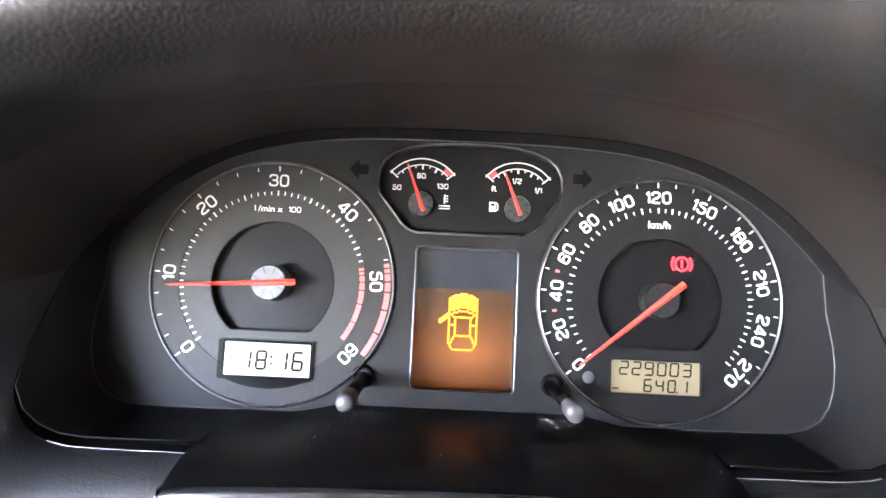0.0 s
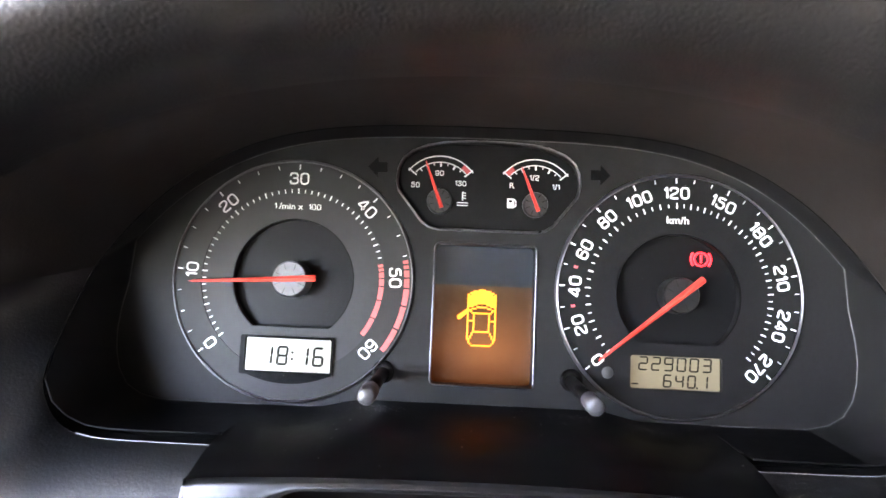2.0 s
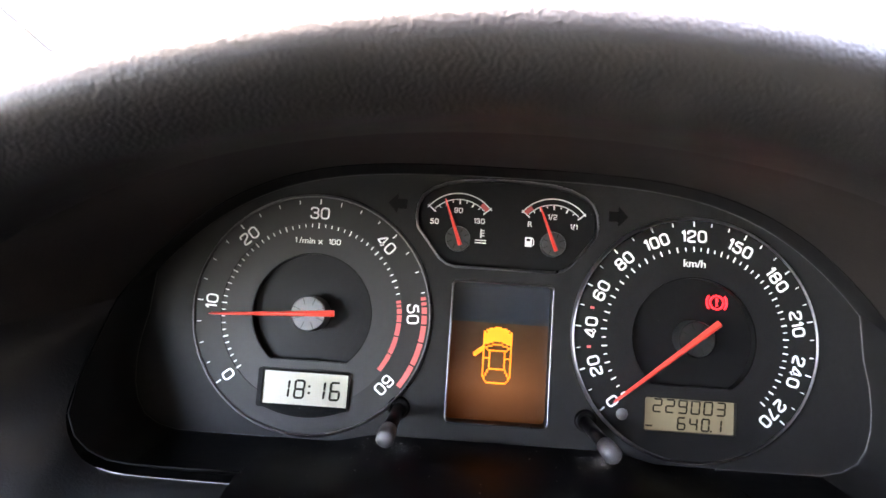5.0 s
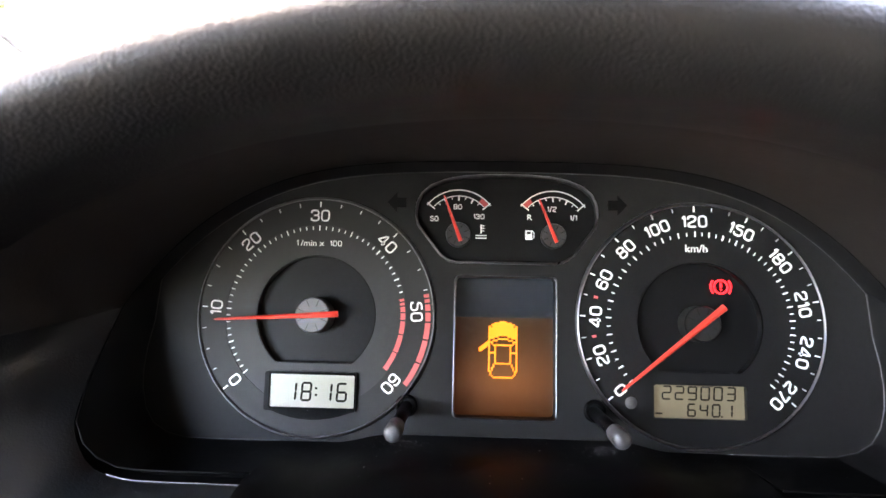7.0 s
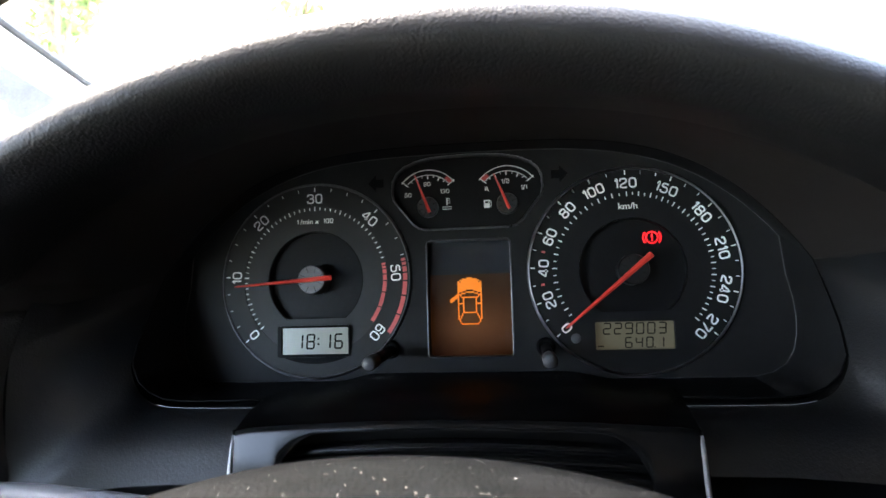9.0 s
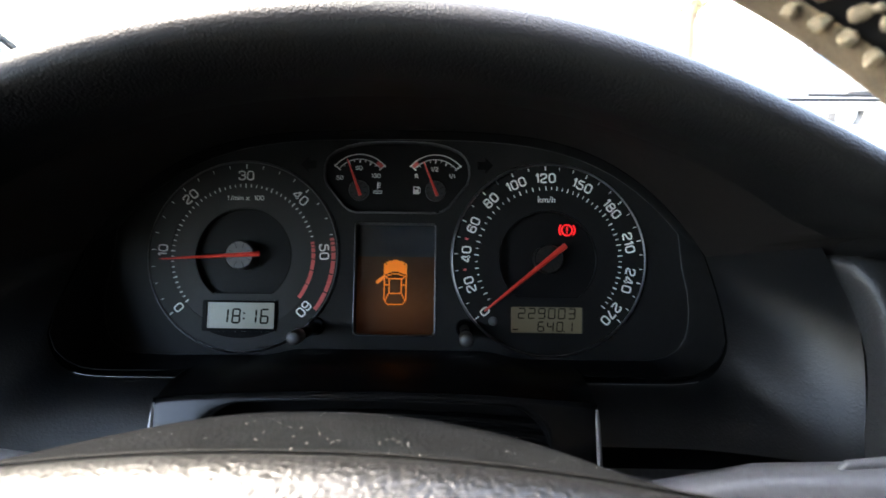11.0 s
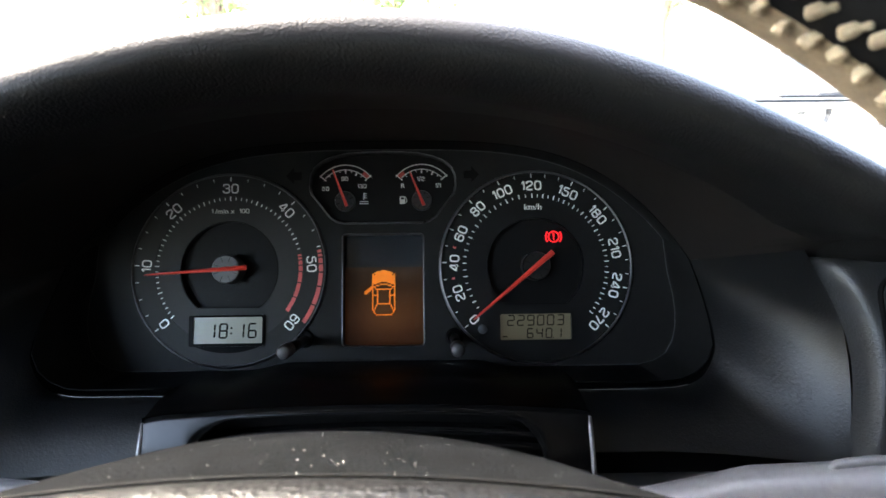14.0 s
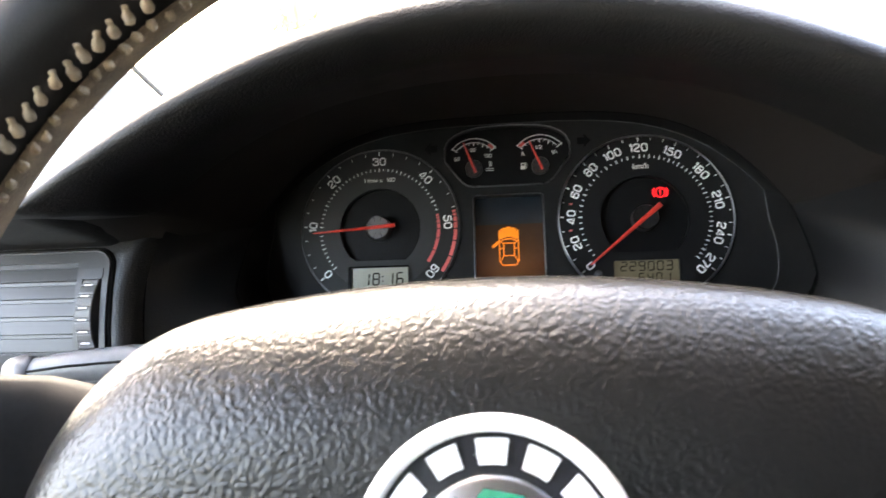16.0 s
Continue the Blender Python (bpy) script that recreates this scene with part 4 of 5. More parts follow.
# dust that has settled on the ledges by the knobs
r = random.Random(11)
dv, df = [], []
for k in range(620):
    if k < 90:
        x, y = r.uniform(-0.09, 0.09), -0.004 - abs(r.gauss(0, 0.025))
    else:
        x, y = r.choice((-0.0455, -0.0390, 0.0385, 0.0430)) + r.gauss(0, 0.0050), -0.010 - abs(r.gauss(0, 0.0075))
    if not (-0.092 < x < 0.092 and y > -0.07):
        continue
    q, i = r.uniform(0.00008, 0.00018) * (2.0 if k < 90 and k % 6 == 0 else 1.0), len(dv)
    t = (0.001 - y) / 0.076
    z = lerp(ledge_foot(x), edge_of(x)[1] + 0.0016, 0.35 * t + 0.65 * t ** 4) + 0.0001
    dv += [(x - q, y - q * 0.6, z), (x + q * 0.7, y - q, z), (x + q, y + q * 0.8, z), (x - q * 0.5, y + q, z), (x, y, z + q * 0.8)]
    df += [(i, i + 1, i + 4), (i + 1, i + 2, i + 4), (i + 2, i + 3, i + 4), (i + 3, i, i + 4)]
dm = bpy.data.meshes.new("dust")
dm.from_pydata(dv, [], df)
tagged(part("dust", dm, mat("pale_dust", (0.30, 0.29, 0.28), 0.9), None), "tiny pale dust flecks on the black ledge", "dust", kind="stuff")

# steering column shroud between trim and wheel
shroud = thing("column_shroud", "dark plastic steering column shroud under the wheel hub", "column shroud", (0, -0.12, -0.2))
part("cover", loft([[(0.085 * math.cos(a), y, -0.185 + zz * math.sin(a)) for a in (math.pi * k / 16 for k in range(17))] for y, zz in ((-0.085, 0.055), (-0.10, 0.060), (-0.13, 0.062), (-0.16, 0.060))]), SATIN, shroud, smooth=True)

# ---- vent panels and vents ----
def dense(line, step=0.004):
    """The outline with its long sides cut into short ones."""
    out = []
    for k, (x, z) in enumerate(line):
        x2, z2 = line[(k + 1) % len(line)]
        n = max(1, int(math.hypot(x2 - x, z2 - z) / step))
        out += [(lerp(x, x2, i / n), lerp(z, z2, i / n)) for i in range(n)]
    return out


def barrel(bm, zm, depth=0.0042):
    """Bows a flat vent part towards the driver about its middle height."""
    for v in bm.verts:
        v.co.y -= depth * (1 - ((v.co.z - zm) / 0.037) ** 2)
    return bm


for s, y0, zt, zb, dx in ((1, -0.0990, -0.0585, -0.1300, -0.0040), (-1, -0.0910, -0.0680, -0.1330, 0.0018)):
    zm = (zt + zb) / 2
    z_up = zt + 0.0085
    outer = []
    for u in (0.0, 0.0008, 0.0018, 0.0034, 0.0058, 0.010, 0.03, 0.11, 0.27):
        yy = y0 + 0.013 * max(0.0, 1 - u / 0.0062) ** 2.2
        zs = [z_up + 0.002, z_up + 0.0005] + [lerp(z_up - 0.004, -0.145, k / 10) for k in range(11)] + [-0.16]
        row = []
        for k, z in enumerate(zs):
            dy = (0.020, 0.006)[k] if k < 2 else 0.01 if k == len(zs) - 1 else 0.0
            row.append((s * (panel_edge(z) + u), yy + dy + 0.0042 * min(1.6, ((z - zm) / 0.037) ** 2) - 0.0042, z))
        outer.append(row)
    part("vent_panel", loft(outer), PANELGRAIN, dash, "grained panel that carries an air vent", smooth=True)
    vent = thing("air_vent", "black dashboard air vent with slats and a thumbwheel", "air vent", (s * 0.29, y0, zb), "dashboard air vents")
    x0, x1 = (0.2092 + 0.7 * dx, 0.40)
    flip = (lambda line: line) if s > 0 else (lambda line: [(-x, z) for x, z in reversed(line)])
    wz0, wz1 = zm - 0.0195 - 0.5 * dx, zm + 0.0185 - 0.5 * dx
    hole = flip(dense(round_rect(0.2275 + 0.7 * dx, 0.39, zb + 0.0105, zt - 0.0060, 0.0012, 3), 0.006))
    slot = flip(dense(round_rect(0.2120 + dx, 0.2235 + dx, wz0, wz1, 0.0006, 3), 0.006))
    part("frame", barrel(plate(flip(dense(round_rect(x0, x1, zb, zt, 0.009))), [hole, slot], y0 - 0.0022, 0.005), zm), VENTSATIN, vent, "satin grey-black frame")
    part("frame_edge", barrel(tube([(x, y0 - 0.0020, z) for x, z in dense(flip(round_rect(x0, x1, zb, zt, 0.009)))], 0.0007, closed=True), zm), VENTSATIN, vent, smooth=True)
    part("groove", barrel(tube([(x, y0 - 0.0004, z) for x, z in dense(flip(round_rect(x0 - 0.0011, x1 + 0.0011, zb - 0.0011, zt + 0.0011, 0.010)))], 0.0010, closed=True), zm), DARK, vent)
    xa, xb = sorted((s * (0.2100 + dx), s * 0.395))
    part("duct", box(xa, xb, y0 + 0.026, y0 + 0.030, zb, zt), DARK, vent)
    xa, xb = sorted((s * (0.2279 + 0.7 * dx), s * 0.390))
    lo, hi = zb + 0.0105, zt - 0.0078
    p = (hi - lo) / 5
    for k in range(5):
        z0, z1 = lo + p * k + 0.0008, lo + p * (k + 1) - 0.0008
        slat = loft([[(x, y0 + 0.0004, z1), (x, y0 - 0.0012, z1 - 0.0005), (x, y0 - 0.0015, lerp(z0, z1, 0.5)), (x, y0 - 0.0018, z0 + 0.0005), (x, y0 + 0.0004, z0), (x, y0 + 0.006, z0 + 0.002), (x, y0 + 0.006, z1 - 0.002)] for x in (xa, xb)], wrap_v=True)
        bmesh.ops.holes_fill(slat, edges=[e for e in slat.edges if e.is_boundary])
        part("slat", barrel(slat, zm), VENTSATIN, vent)
    # pocket and thumbwheel
    xa, xb = sorted((s * (0.2120 + dx), s * (0.2235 + dx)))
    part("pocket", box(xa, xb, y0 + 0.003, y0 + 0.005, wz0, wz1), DARK, vent)
    for za, zc in ((wz1 - 0.0005, wz1 + 0.0050), (wz0 - 0.0062, wz0 + 0.0005)):
        part("pocket_ramp", barrel(box(xa, xb, y0 - 0.0026, y0 - 0.0018, za, zc), zm), DASHFINE, vent)
    xa, xb = sorted((s * (0.2138 + dx), s * (0.2232 + dx)))
    zw, half_z, rr = (wz0 + wz1) / 2, (wz1 - wz0) / 2 - 0.0004, 0.034
    spread = math.asin(half_z / rr)
    crest = y0 - 0.0105
    wheel_rows = []
    for k in range(49):
        a = spread * (k / 24 - 1)
        q = 0.0003 if k % 2 and k % 8 not in (7, 1) else 0.0
        y, z = crest + (rr) * (1 - math.cos(a)) + q, zw + (rr) * math.sin(a)
        wheel_rows.append([(xa, y + 0.008, z), (xa, y + 0.0006, z), (xa + 0.0006, y, z), (xb - 0.0006, y, z), (xb, y + 0.0006, z), (xb, y + 0.008, z)])
    thumb = part("thumbwheel", loft(wheel_rows), WHEELGREY, vent, "ribbed thumbwheel with pale marks")
    for k in range(6):
        a = spread * 0.80 * (k / 2.5 - 1)
        y, z = crest + rr * (1 - math.cos(a)), zw + rr * math.sin(a)
        part("mark", box(lerp(xa, xb, 0.25), lerp(xa, xb, 0.75), y - 0.0003, y + 0.0012, z - 0.0005, z + 0.0005), MARKPALE, thumb, "pale worn mark")

# ---- stalks ----
for s in (-1, 1):
    st = thing("wiper_stalk" if s > 0 else "indicator_stalk", "dark grey column stalk with a white printed symbol" if s > 0 else "dark grey column stalk with a seam and a rounded end cap", "stalk", (s * 0.09, -0.13, -0.135), "column stalks")
    if s > 0:
        pts = [(0.07, -0.120, -0.145, 0.006), (0.10, -0.124, -0.141, 0.010), (0.135, -0.130, -0.1350, 0.0125), (0.17, -0.136, -0.1330, 0.0132), (0.21, -0.142, -0.1320, 0.0130), (0.25, -0.146, -0.1320, 0.0105), (0.256, -0.147, -0.132, 0.006)]
    else:
        pts = [(0.07, -0.120, -0.136, 0.0045), (0.10, -0.124, -0.132, 0.0060), (0.135, -0.132, -0.1275, 0.0075), (0.165, -0.138, -0.1250, 0.0078), (0.190, -0.142, -0.1265, 0.0070), (0.207, -0.145, -0.1285, 0.0062)]
    part("lever", loft([[(s * x, y + 0.85 * r * math.cos(a), z + r * math.sin(a)) for a in (2 * math.pi * k / 24 for k in range(24))] for x, y, z, r in pts], wrap_v=True), STALK, st, "satin lever", smooth=True)
    if s > 0:
        part("switch_rocker", tube([(0.156, -0.1370, -0.1228), (0.160, -0.1370, -0.1208), (0.172, -0.1375, -0.1198), (0.184, -0.1385, -0.1196), (0.196, -0.1395, -0.1200), (0.204, -0.1400, -0.1215)], [0.0006, 0.0018, 0.0022, 0.0016, 0.0022, 0.0008], n=14), STALK, st, "low worn rocker switch", smooth=True)
        part("rocker_rib", tube([(0.1835, -0.1420, -0.1196), (0.1840, -0.1390, -0.1178), (0.1845, -0.1350, -0.1188)], 0.0012, n=10), STALK, st, smooth=True)
        sym = part("wiper_symbol", arc_band(0.0060, 0.0076, 35, 160, -0.1512, 0.0006, 0.176, -0.1345), WHITE, st, "white printed wiper symbol")
        part("symbol_stroke", arc_band(0.0028, 0.0036, 35, 160, -0.1512, 0.0006, 0.176, -0.1345), WHITE, sym)
        part("symbol_stroke", box(-0.0004, 0.0004, 0, 0.0006, 0.0005, 0.0066), WHITE, sym, m=turned(0.176, -0.1512, -0.1345, 62))
    else:
        part("end_cap", loft([[(-x, -0.1455 + 0.9 * r * math.cos(a), -0.1287 + r * math.sin(a)) for a in (2 * math.pi * k / 24 for k in range(24))] for x, r in ((0.2065, 0.0060), (0.2075, 0.0074), (0.2130, 0.0078), (0.2175, 0.0066), (0.2195, 0.0040), (0.2200, 0.0005))], wrap_v=True), STALK, st, "rounded end cap", smooth=True)
        part("seam", tube([(-0.140, -0.1398, -0.1252), (-0.165, -0.1452, -0.1243), (-0.190, -0.1485, -0.1260), (-0.206, -0.1508, -0.1280)], 0.0006, n=8), DARK, st, "dark seam along the lever", smooth=True)

# ---- steering wheel ----
WC, WR, WT = Vector((0.001, -0.240, -0.153)), 0.1835, 0.0188
wheel = thing("steering_wheel", "black leather steering wheel with beige lacing round the rim", "steering wheel", WC)
TILT = Matrix.Rotation(radians(-3), 4, "X")
WHEEL = Matrix.Translation(WC) @ TILT


def rim_point(a, phi, extra=0.0):
    """A point of the rim: a goes round the wheel, phi round the tube (180 is inwards, 270 is to the driver)."""
    r = WR + (WT + extra) * math.cos(radians(phi))
    return Vector((r * math.cos(radians(a)), (WT + extra) * math.sin(radians(phi)), r * math.sin(radians(a))))


part("rim", loft([[rim_point(360 * i / 180, 360 * j / 28) for j in range(28)] for i in range(180)], wrap_u=True, wrap_v=True), LEATHER, wheel, "black leather rim cover", m=WHEEL, smooth=True)
part("seam", loft([[rim_point(360 * i / 180, p, 0.0006) for p in (150, 156, 162, 168, 174, 180, 187)] for i in range(180)], wrap_u=True), mat("seam_leather", (0.15, 0.112, 0.070), 0.7, bump=0.0003, bscale=900, vary=0.3, vscale=200), wheel, "seam strip under the lacing", m=WHEEL, smooth=True)


def bead(length, w, h, seed, tail=0.0):
    """A lumpy knot of thread, drawn out into a tail where asked."""
    rb = random.Random(seed)
    off = Vector((rb.uniform(-9, 9), rb.uniform(-9, 9), rb.uniform(-9, 9)))
    bm = bmesh.new()
    bmesh.ops.create_icosphere(bm, subdivisions=3, radius=1)
    for v in bm.verts:
        c = v.co
        q = 0.92 + 0.42 * noise.noise(c * 1.4 + off) + 0.09 * noise.noise(c * 3.5 + off)
        pull = max(0.0, c.z - 0.35) / 0.65
        thin = 1 - 0.22 * pull if tail else 1.0
        v.co = Vector((c.x * q * thin * w / 2, c.y * q * thin * h / 2 - 0.0008 * pull * (1 if tail else 0), c.z * q * length / 2 + tail * pull * pull))
    return bm


def stitch(length, w, seed):
    """A fat oval stitch that narrows to a waist and ends in a short thread end, along z."""
    rb = random.Random(seed)
    off = Vector((rb.uniform(-9, 9), rb.uniform(-9, 9), rb.uniform(-9, 9)))
    bend = rb.uniform(-0.0006, 0.0006)
    rows = []
    for t, r in ((0.0, 0.25), (0.03, 0.66), (0.10, 0.93), (0.24, 1.0), (0.40, 0.99), (0.52, 0.92), (0.59, 0.76), (0.65, 0.58), (0.72, 0.54), (0.80, 0.60), (0.90, 0.62), (0.97, 0.44), (1.0, 0.12)):
        row = []
        for k in range(10):
            a = 2 * math.pi * k / 10
            c = Vector((math.cos(a), math.sin(a), t * 3))
            q = r * w / 2 * (1 + 0.34 * noise.noise(c * 1.3 + off))
            row.append((q * math.cos(a) + bend * max(0.0, t - 0.5) * 2, 0.85 * q * math.sin(a) - 0.0006 * t, (t - 0.35) * length))
        rows.append(row)
    bm = loft(rows, wrap_v=True)
    bmesh.ops.holes_fill(bm, edges=[e for e in bm.edges if e.is_boundary])
    return bm


KNOTS = [shared(bead(0.0040, 0.0031, 0.0030, k), THREAD, "lace_knot") for k in range(6)]
LOOPS = [shared(stitch(0.0056, 0.0030, 10 + k), THREAD, "lace_loop") for k in range(6)]
for me in KNOTS + LOOPS:
    for p in me.polygons:
        p.use_smooth = True
COUNT = 186
rng = random.Random(7)
for k in range(COUNT):
    a = 360 * k / COUNT
    for me, phi, shift, name in ((rng.choice(KNOTS), 183, 0.0, "lace_knot"), (rng.choice(LOOPS), 201, 0.5, "lace_loop")):
        aa = a + shift * 360 / COUNT + rng.uniform(-0.22, 0.22)
        ph = phi + rng.uniform(-3, 3)
        p = rim_point(aa, ph, 0.0014)
        radial, tang = Vector((math.cos(radians(aa)), 0, math.sin(radians(aa)))), Vector((-math.sin(radians(aa)), 0, math.cos(radians(aa))))
        out = (radial * math.cos(radians(ph)) + Vector((0, math.sin(radians(ph)), 0))).normalized()
        across = tang.cross(out).normalized()
        skew = rng.uniform(-0.85, -0.45) if name == "lace_loop" else rng.uniform(-0.6, 0.3)
        across = (across + tang * skew).normalized()
        side = out.cross(across).normalized()
        rot = Matrix((side, out, across)).transposed().to_4x4()
        part(name, me, None, wheel, m=WHEEL @ Matrix.Translation(p) @ rot @ Matrix.Scale(rng.uniform(0.92, 1.08), 4))


def hub_top(x):
    a = abs(x)
    return -0.0985 - 1.05 * x * x - 0.0315 * max(0.0, (a - 0.090) / 0.057) ** 2.6


def closer(p):
    """Brings a point of the hub forward along the line to the driver's eye."""
    f = (0.39 + p[1] - 0.0135) / (0.39 + p[1])
    return (0.008 + (p[0] - 0.008) * f, p[1] - 0.0135, -0.1075 + (p[2] + 0.1075) * f)


xs = [float(v) for v in np.linspace(-0.160, 0.160, 65)]
cover_rows, back_rows, seam_line = [], [], []
for x in xs:
    e = max(0.0, (abs(x) - 0.125) / 0.035)
    zt = hub_top(x)
    pull = 0.018 * e * e + 0.10 * x * x
    low = -0.262 + 0.6 * x * x
    face = []
    H = zt - low
    for dz, y in ((0.0, -0.2032), (-0.0001, -0.2050), (0.0002, -0.2075), (0.0007, -0.2100), (0.0015, -0.2125), (0.0027, -0.2149), (0.0042, -0.2172), (0.0060, -0.2194), (0.0082, -0.2215), (0.0105, -0.2235), (0.0161, -0.2271), (0.0225, -0.2299), (0.0296, -0.2321), (0.0372, -0.2334), (0.0460, -0.2338), (0.0560, -0.2336), (0.0720, -0.2322), (0.52 * H, -0.2300), (0.68 * H, -0.2240), (0.84 * H, -0.2160), (0.95 * H, -0.2080), (H, -0.1950)):
        face.append(closer((x, y + pull, zt - dz - 0.0006)))
    cover_rows.append(face)
    edge = closer((x, -0.2029 + pull, zt - 0.0004))
    seam_line.append((edge[0], edge[1], edge[2] + 0.0001))
    zr = zt + 0.0007 - 0.0095 * (abs(x) / 0.08) ** 2.2
    rear = [(x * 0.93, -0.143, zr - 0.060), (x * 0.96, -0.157, zr - 0.030), (x * 0.985, -0.166, zr - 0.010), (x, -0.1735, zr - 0.0030), (x, -0.1800 + 0.2 * pull, zr - 0.0006), (x, -0.1850 + 0.3 * pull, zr)]
    top = [tuple(lerp(a, b, t) + (0.0010 * math.sin(math.pi * t) if k == 2 else 0.0) for k, (a, b) in enumerate(zip(rear[-1], edge))) for t in (0.15, 0.35, 0.55, 0.75, 0.9, 0.97)]
    back_rows.append(rear + top + [(edge[0], edge[1] + 0.0002, edge[2] - 0.0014)])
hub = part("hub_cover", loft(cover_rows), HUBCOVER, wheel, "grained black airbag cover", smooth=True)
part("hub_back", loft(back_rows), DUSTY, wheel, "dusty back shell of the hub", smooth=True)
part("hub_seam", tube(seam_line, 0.0005, n=6), DARK, wheel, "thin seam between cover and back shell", smooth=True)
for s in (-1, 1):
    part("spoke", loft([[(s * x, y + 0.010 * math.cos(a), z + h * math.sin(a)) for a in (2 * math.pi * k / 20 for k in range(20))] for x, y, z, h in ((0.135, -0.198, -0.170, 0.040), (0.150, -0.203, -0.166, 0.040), (0.165, -0.222, -0.160, 0.036), (0.176, -0.238, -0.155, 0.034))], wrap_v=True), SPOKE, wheel, "satin grey-black spoke", smooth=True)
part("lower_spoke", loft([[(w * math.cos(a), y + 0.010 * math.sin(a), z) for a in (2 * math.pi * k / 20 for k in range(20))] for z, y, w in ((-0.25, -0.205, 0.035), (-0.29, -0.222, 0.028), (-0.325, -0.240, 0.030))], wrap_v=True), SATIN, wheel, smooth=True)

# round badge on the hub, lettering shown as plain bars
EX, EZ, EY, ER = -0.0031, -0.1648, -0.2482, 0.0325
BADGE = Matrix.Translation((EX, EY, EZ)) @ Matrix.Rotation(radians(-4), 4, "X")
badge = part("badge", lathe([(0.0, -0.0010), (ER - 0.003, -0.0010), (ER - 0.003, 0.0), (ER, 0.0), (ER + 0.0015, 0.0035)], n=96), BADGEBLACK, wheel, "round badge with white ring", m=BADGE)
part("badge_ring", lathe([(ER - 0.0042, -0.0010), (ER - 0.0040, -0.0024), (ER - 0.0022, -0.0030), (ER - 0.0004, -0.0024), (ER, 0.0)], n=96), BADGEWHITE, badge, "white outer ring", m=BADGE, smooth=True)
part("badge_centre", lathe([(0.0, -0.0022), (0.0180, -0.0020), (0.0190, -0.0010)], n=72), CHROME, badge, "silver centre", m=BADGE, smooth=True)
part("badge_emblem", plate([(-0.012, -0.012), (0.004, -0.012), (0.009, -0.004), (0.011, 0.006), (0.007, 0.015), (-0.002, 0.0165), (-0.005, 0.013), (-0.003, 0.006), (-0.010, 0.0)], [], -0.0030, 0.0009), BADGEGREEN, badge, "green emblem shape", m=BADGE)
part("badge_emblem", plate([(-0.0135, -0.004), (-0.008, 0.002), (-0.0055, 0.012), (-0.0085, 0.0145), (-0.0135, 0.008)], [], -0.0030, 0.0009), BADGEGREEN, badge, m=BADGE)
for a in (142, 116, 90, 64, 38):
    part("badge_bar", arc_band(0.0214, 0.0270, a - 8.0, a + 8.0, -0.0018, 0.0009), BADGEWHITE, badge, "plain white bar", m=BADGE)

# ---- cabin shell (upright axes) ----
W = Matrix()
shell = thing("cabin", "closed car cabin with pale headliner and dark trim", "car cabin", (0.37, -0.9, 0.25), kind="structure", frame_of=W)


def wall_part(name, bm, material, label=""):
    return part(name, bm, material, shell, label, frame_of=W)


wall_part("roof", loft([[(x, y, z) for y, z in ((-0.22, 1.300), (-0.27, 1.322), (-0.42, 1.375), (-0.7, 1.42), (-2.4, 1.42))] for x in (-0.47, 0.0, 0.37, 0.74, 1.21)]), HEADLINER, "grey fabric headliner")
wall_part("floor", box(-0.52, 1.26, -2.4, 0.6, 0.22, 0.25), DOORTRIM)
wall_part("bulkhead", box(-0.52, 1.26, 0.545, 0.575, 0.25, 0.845), DARK)
# Unseen wall; its small left-hand opening is made up to steer light from behind.
wall_part("rear_wall", plate([(-0.52, 0.25), (1.26, 0.25), (1.26, 1.41), (-0.52, 1.41)], [round_rect(-0.44, -0.18, 1.02, 1.34, 0.06)], -2.4, 0.04), DOORTRIM, "unseen rear wall with an opening placed to shape the light")
for s, x in ((-1, -0.50), (1, 1.24)):
    for y0, y1 in ((-2.36, 0.42),):
        wall_part("door_panel", box(x - 0.03, x + 0.03, y0, y1, 0.25, 0.90, 0.01), DOORTRIM, "dark door trim")
    wall_part("sill", box(x - 0.04, x + 0.04, -2.36, 0.55, 0.22, 0.36, 0.01), DOORTRIM)
    # unseen, added to shape light: closes the right windows, shortens the left opening
    wall_part("quarter_panel", box(x - 0.03, x + 0.03, -2.36, -1.15 if s < 0 else 0.42, 0.90, 1.41), DOORTRIM)
    wall_part("door_frame", loft([[(x - 0.04 * s, y, z), (x + 0.02 * s, y, z - 0.06), (x + 0.03 * s, y, z + 0.03)] for y, z in ((-0.21, 1.285), (-0.42, 1.36), (-0.7, 1.41), (-2.36, 1.41))], wrap_v=True), PILLAR)
    # windscreen pillar, raked back
    base, top = Vector((x + s * 0.0, 0.52, 0.905)), Vector((x - s * 0.06, -0.24, 1.300))
    prow = []
    for t in np.linspace(0, 1, 9):
        c = base.lerp(top, float(t))
        prow.append([c + Vector((-s * ox, oy, oz)) for ox, oy, oz in ((0.055, 0.00, 0.0), (0.050, -0.035, -0.008), (0.030, -0.075, -0.018), (0.0, -0.090, -0.022), (-0.03, -0.075, -0.01), (-0.035, 0.01, 0.0), (0.0, 0.03, 0.01), (0.045, 0.018, 0.006))])
    wall_part("pillar", loft(prow, wrap_v=True), PILLAR, "pale grey windscreen pillar trim")
    for p in shell.children[-1].data.polygons:
        p.use_smooth = True
    wall_part("pillar_seal", tube([base.lerp(top, t) + Vector((-s * 0.058, 0.010, 0.004)) for t in (0, 0.25, 0.5, 0.75, 1)], 0.004, n=8), RUBBER, "black rubber seal")
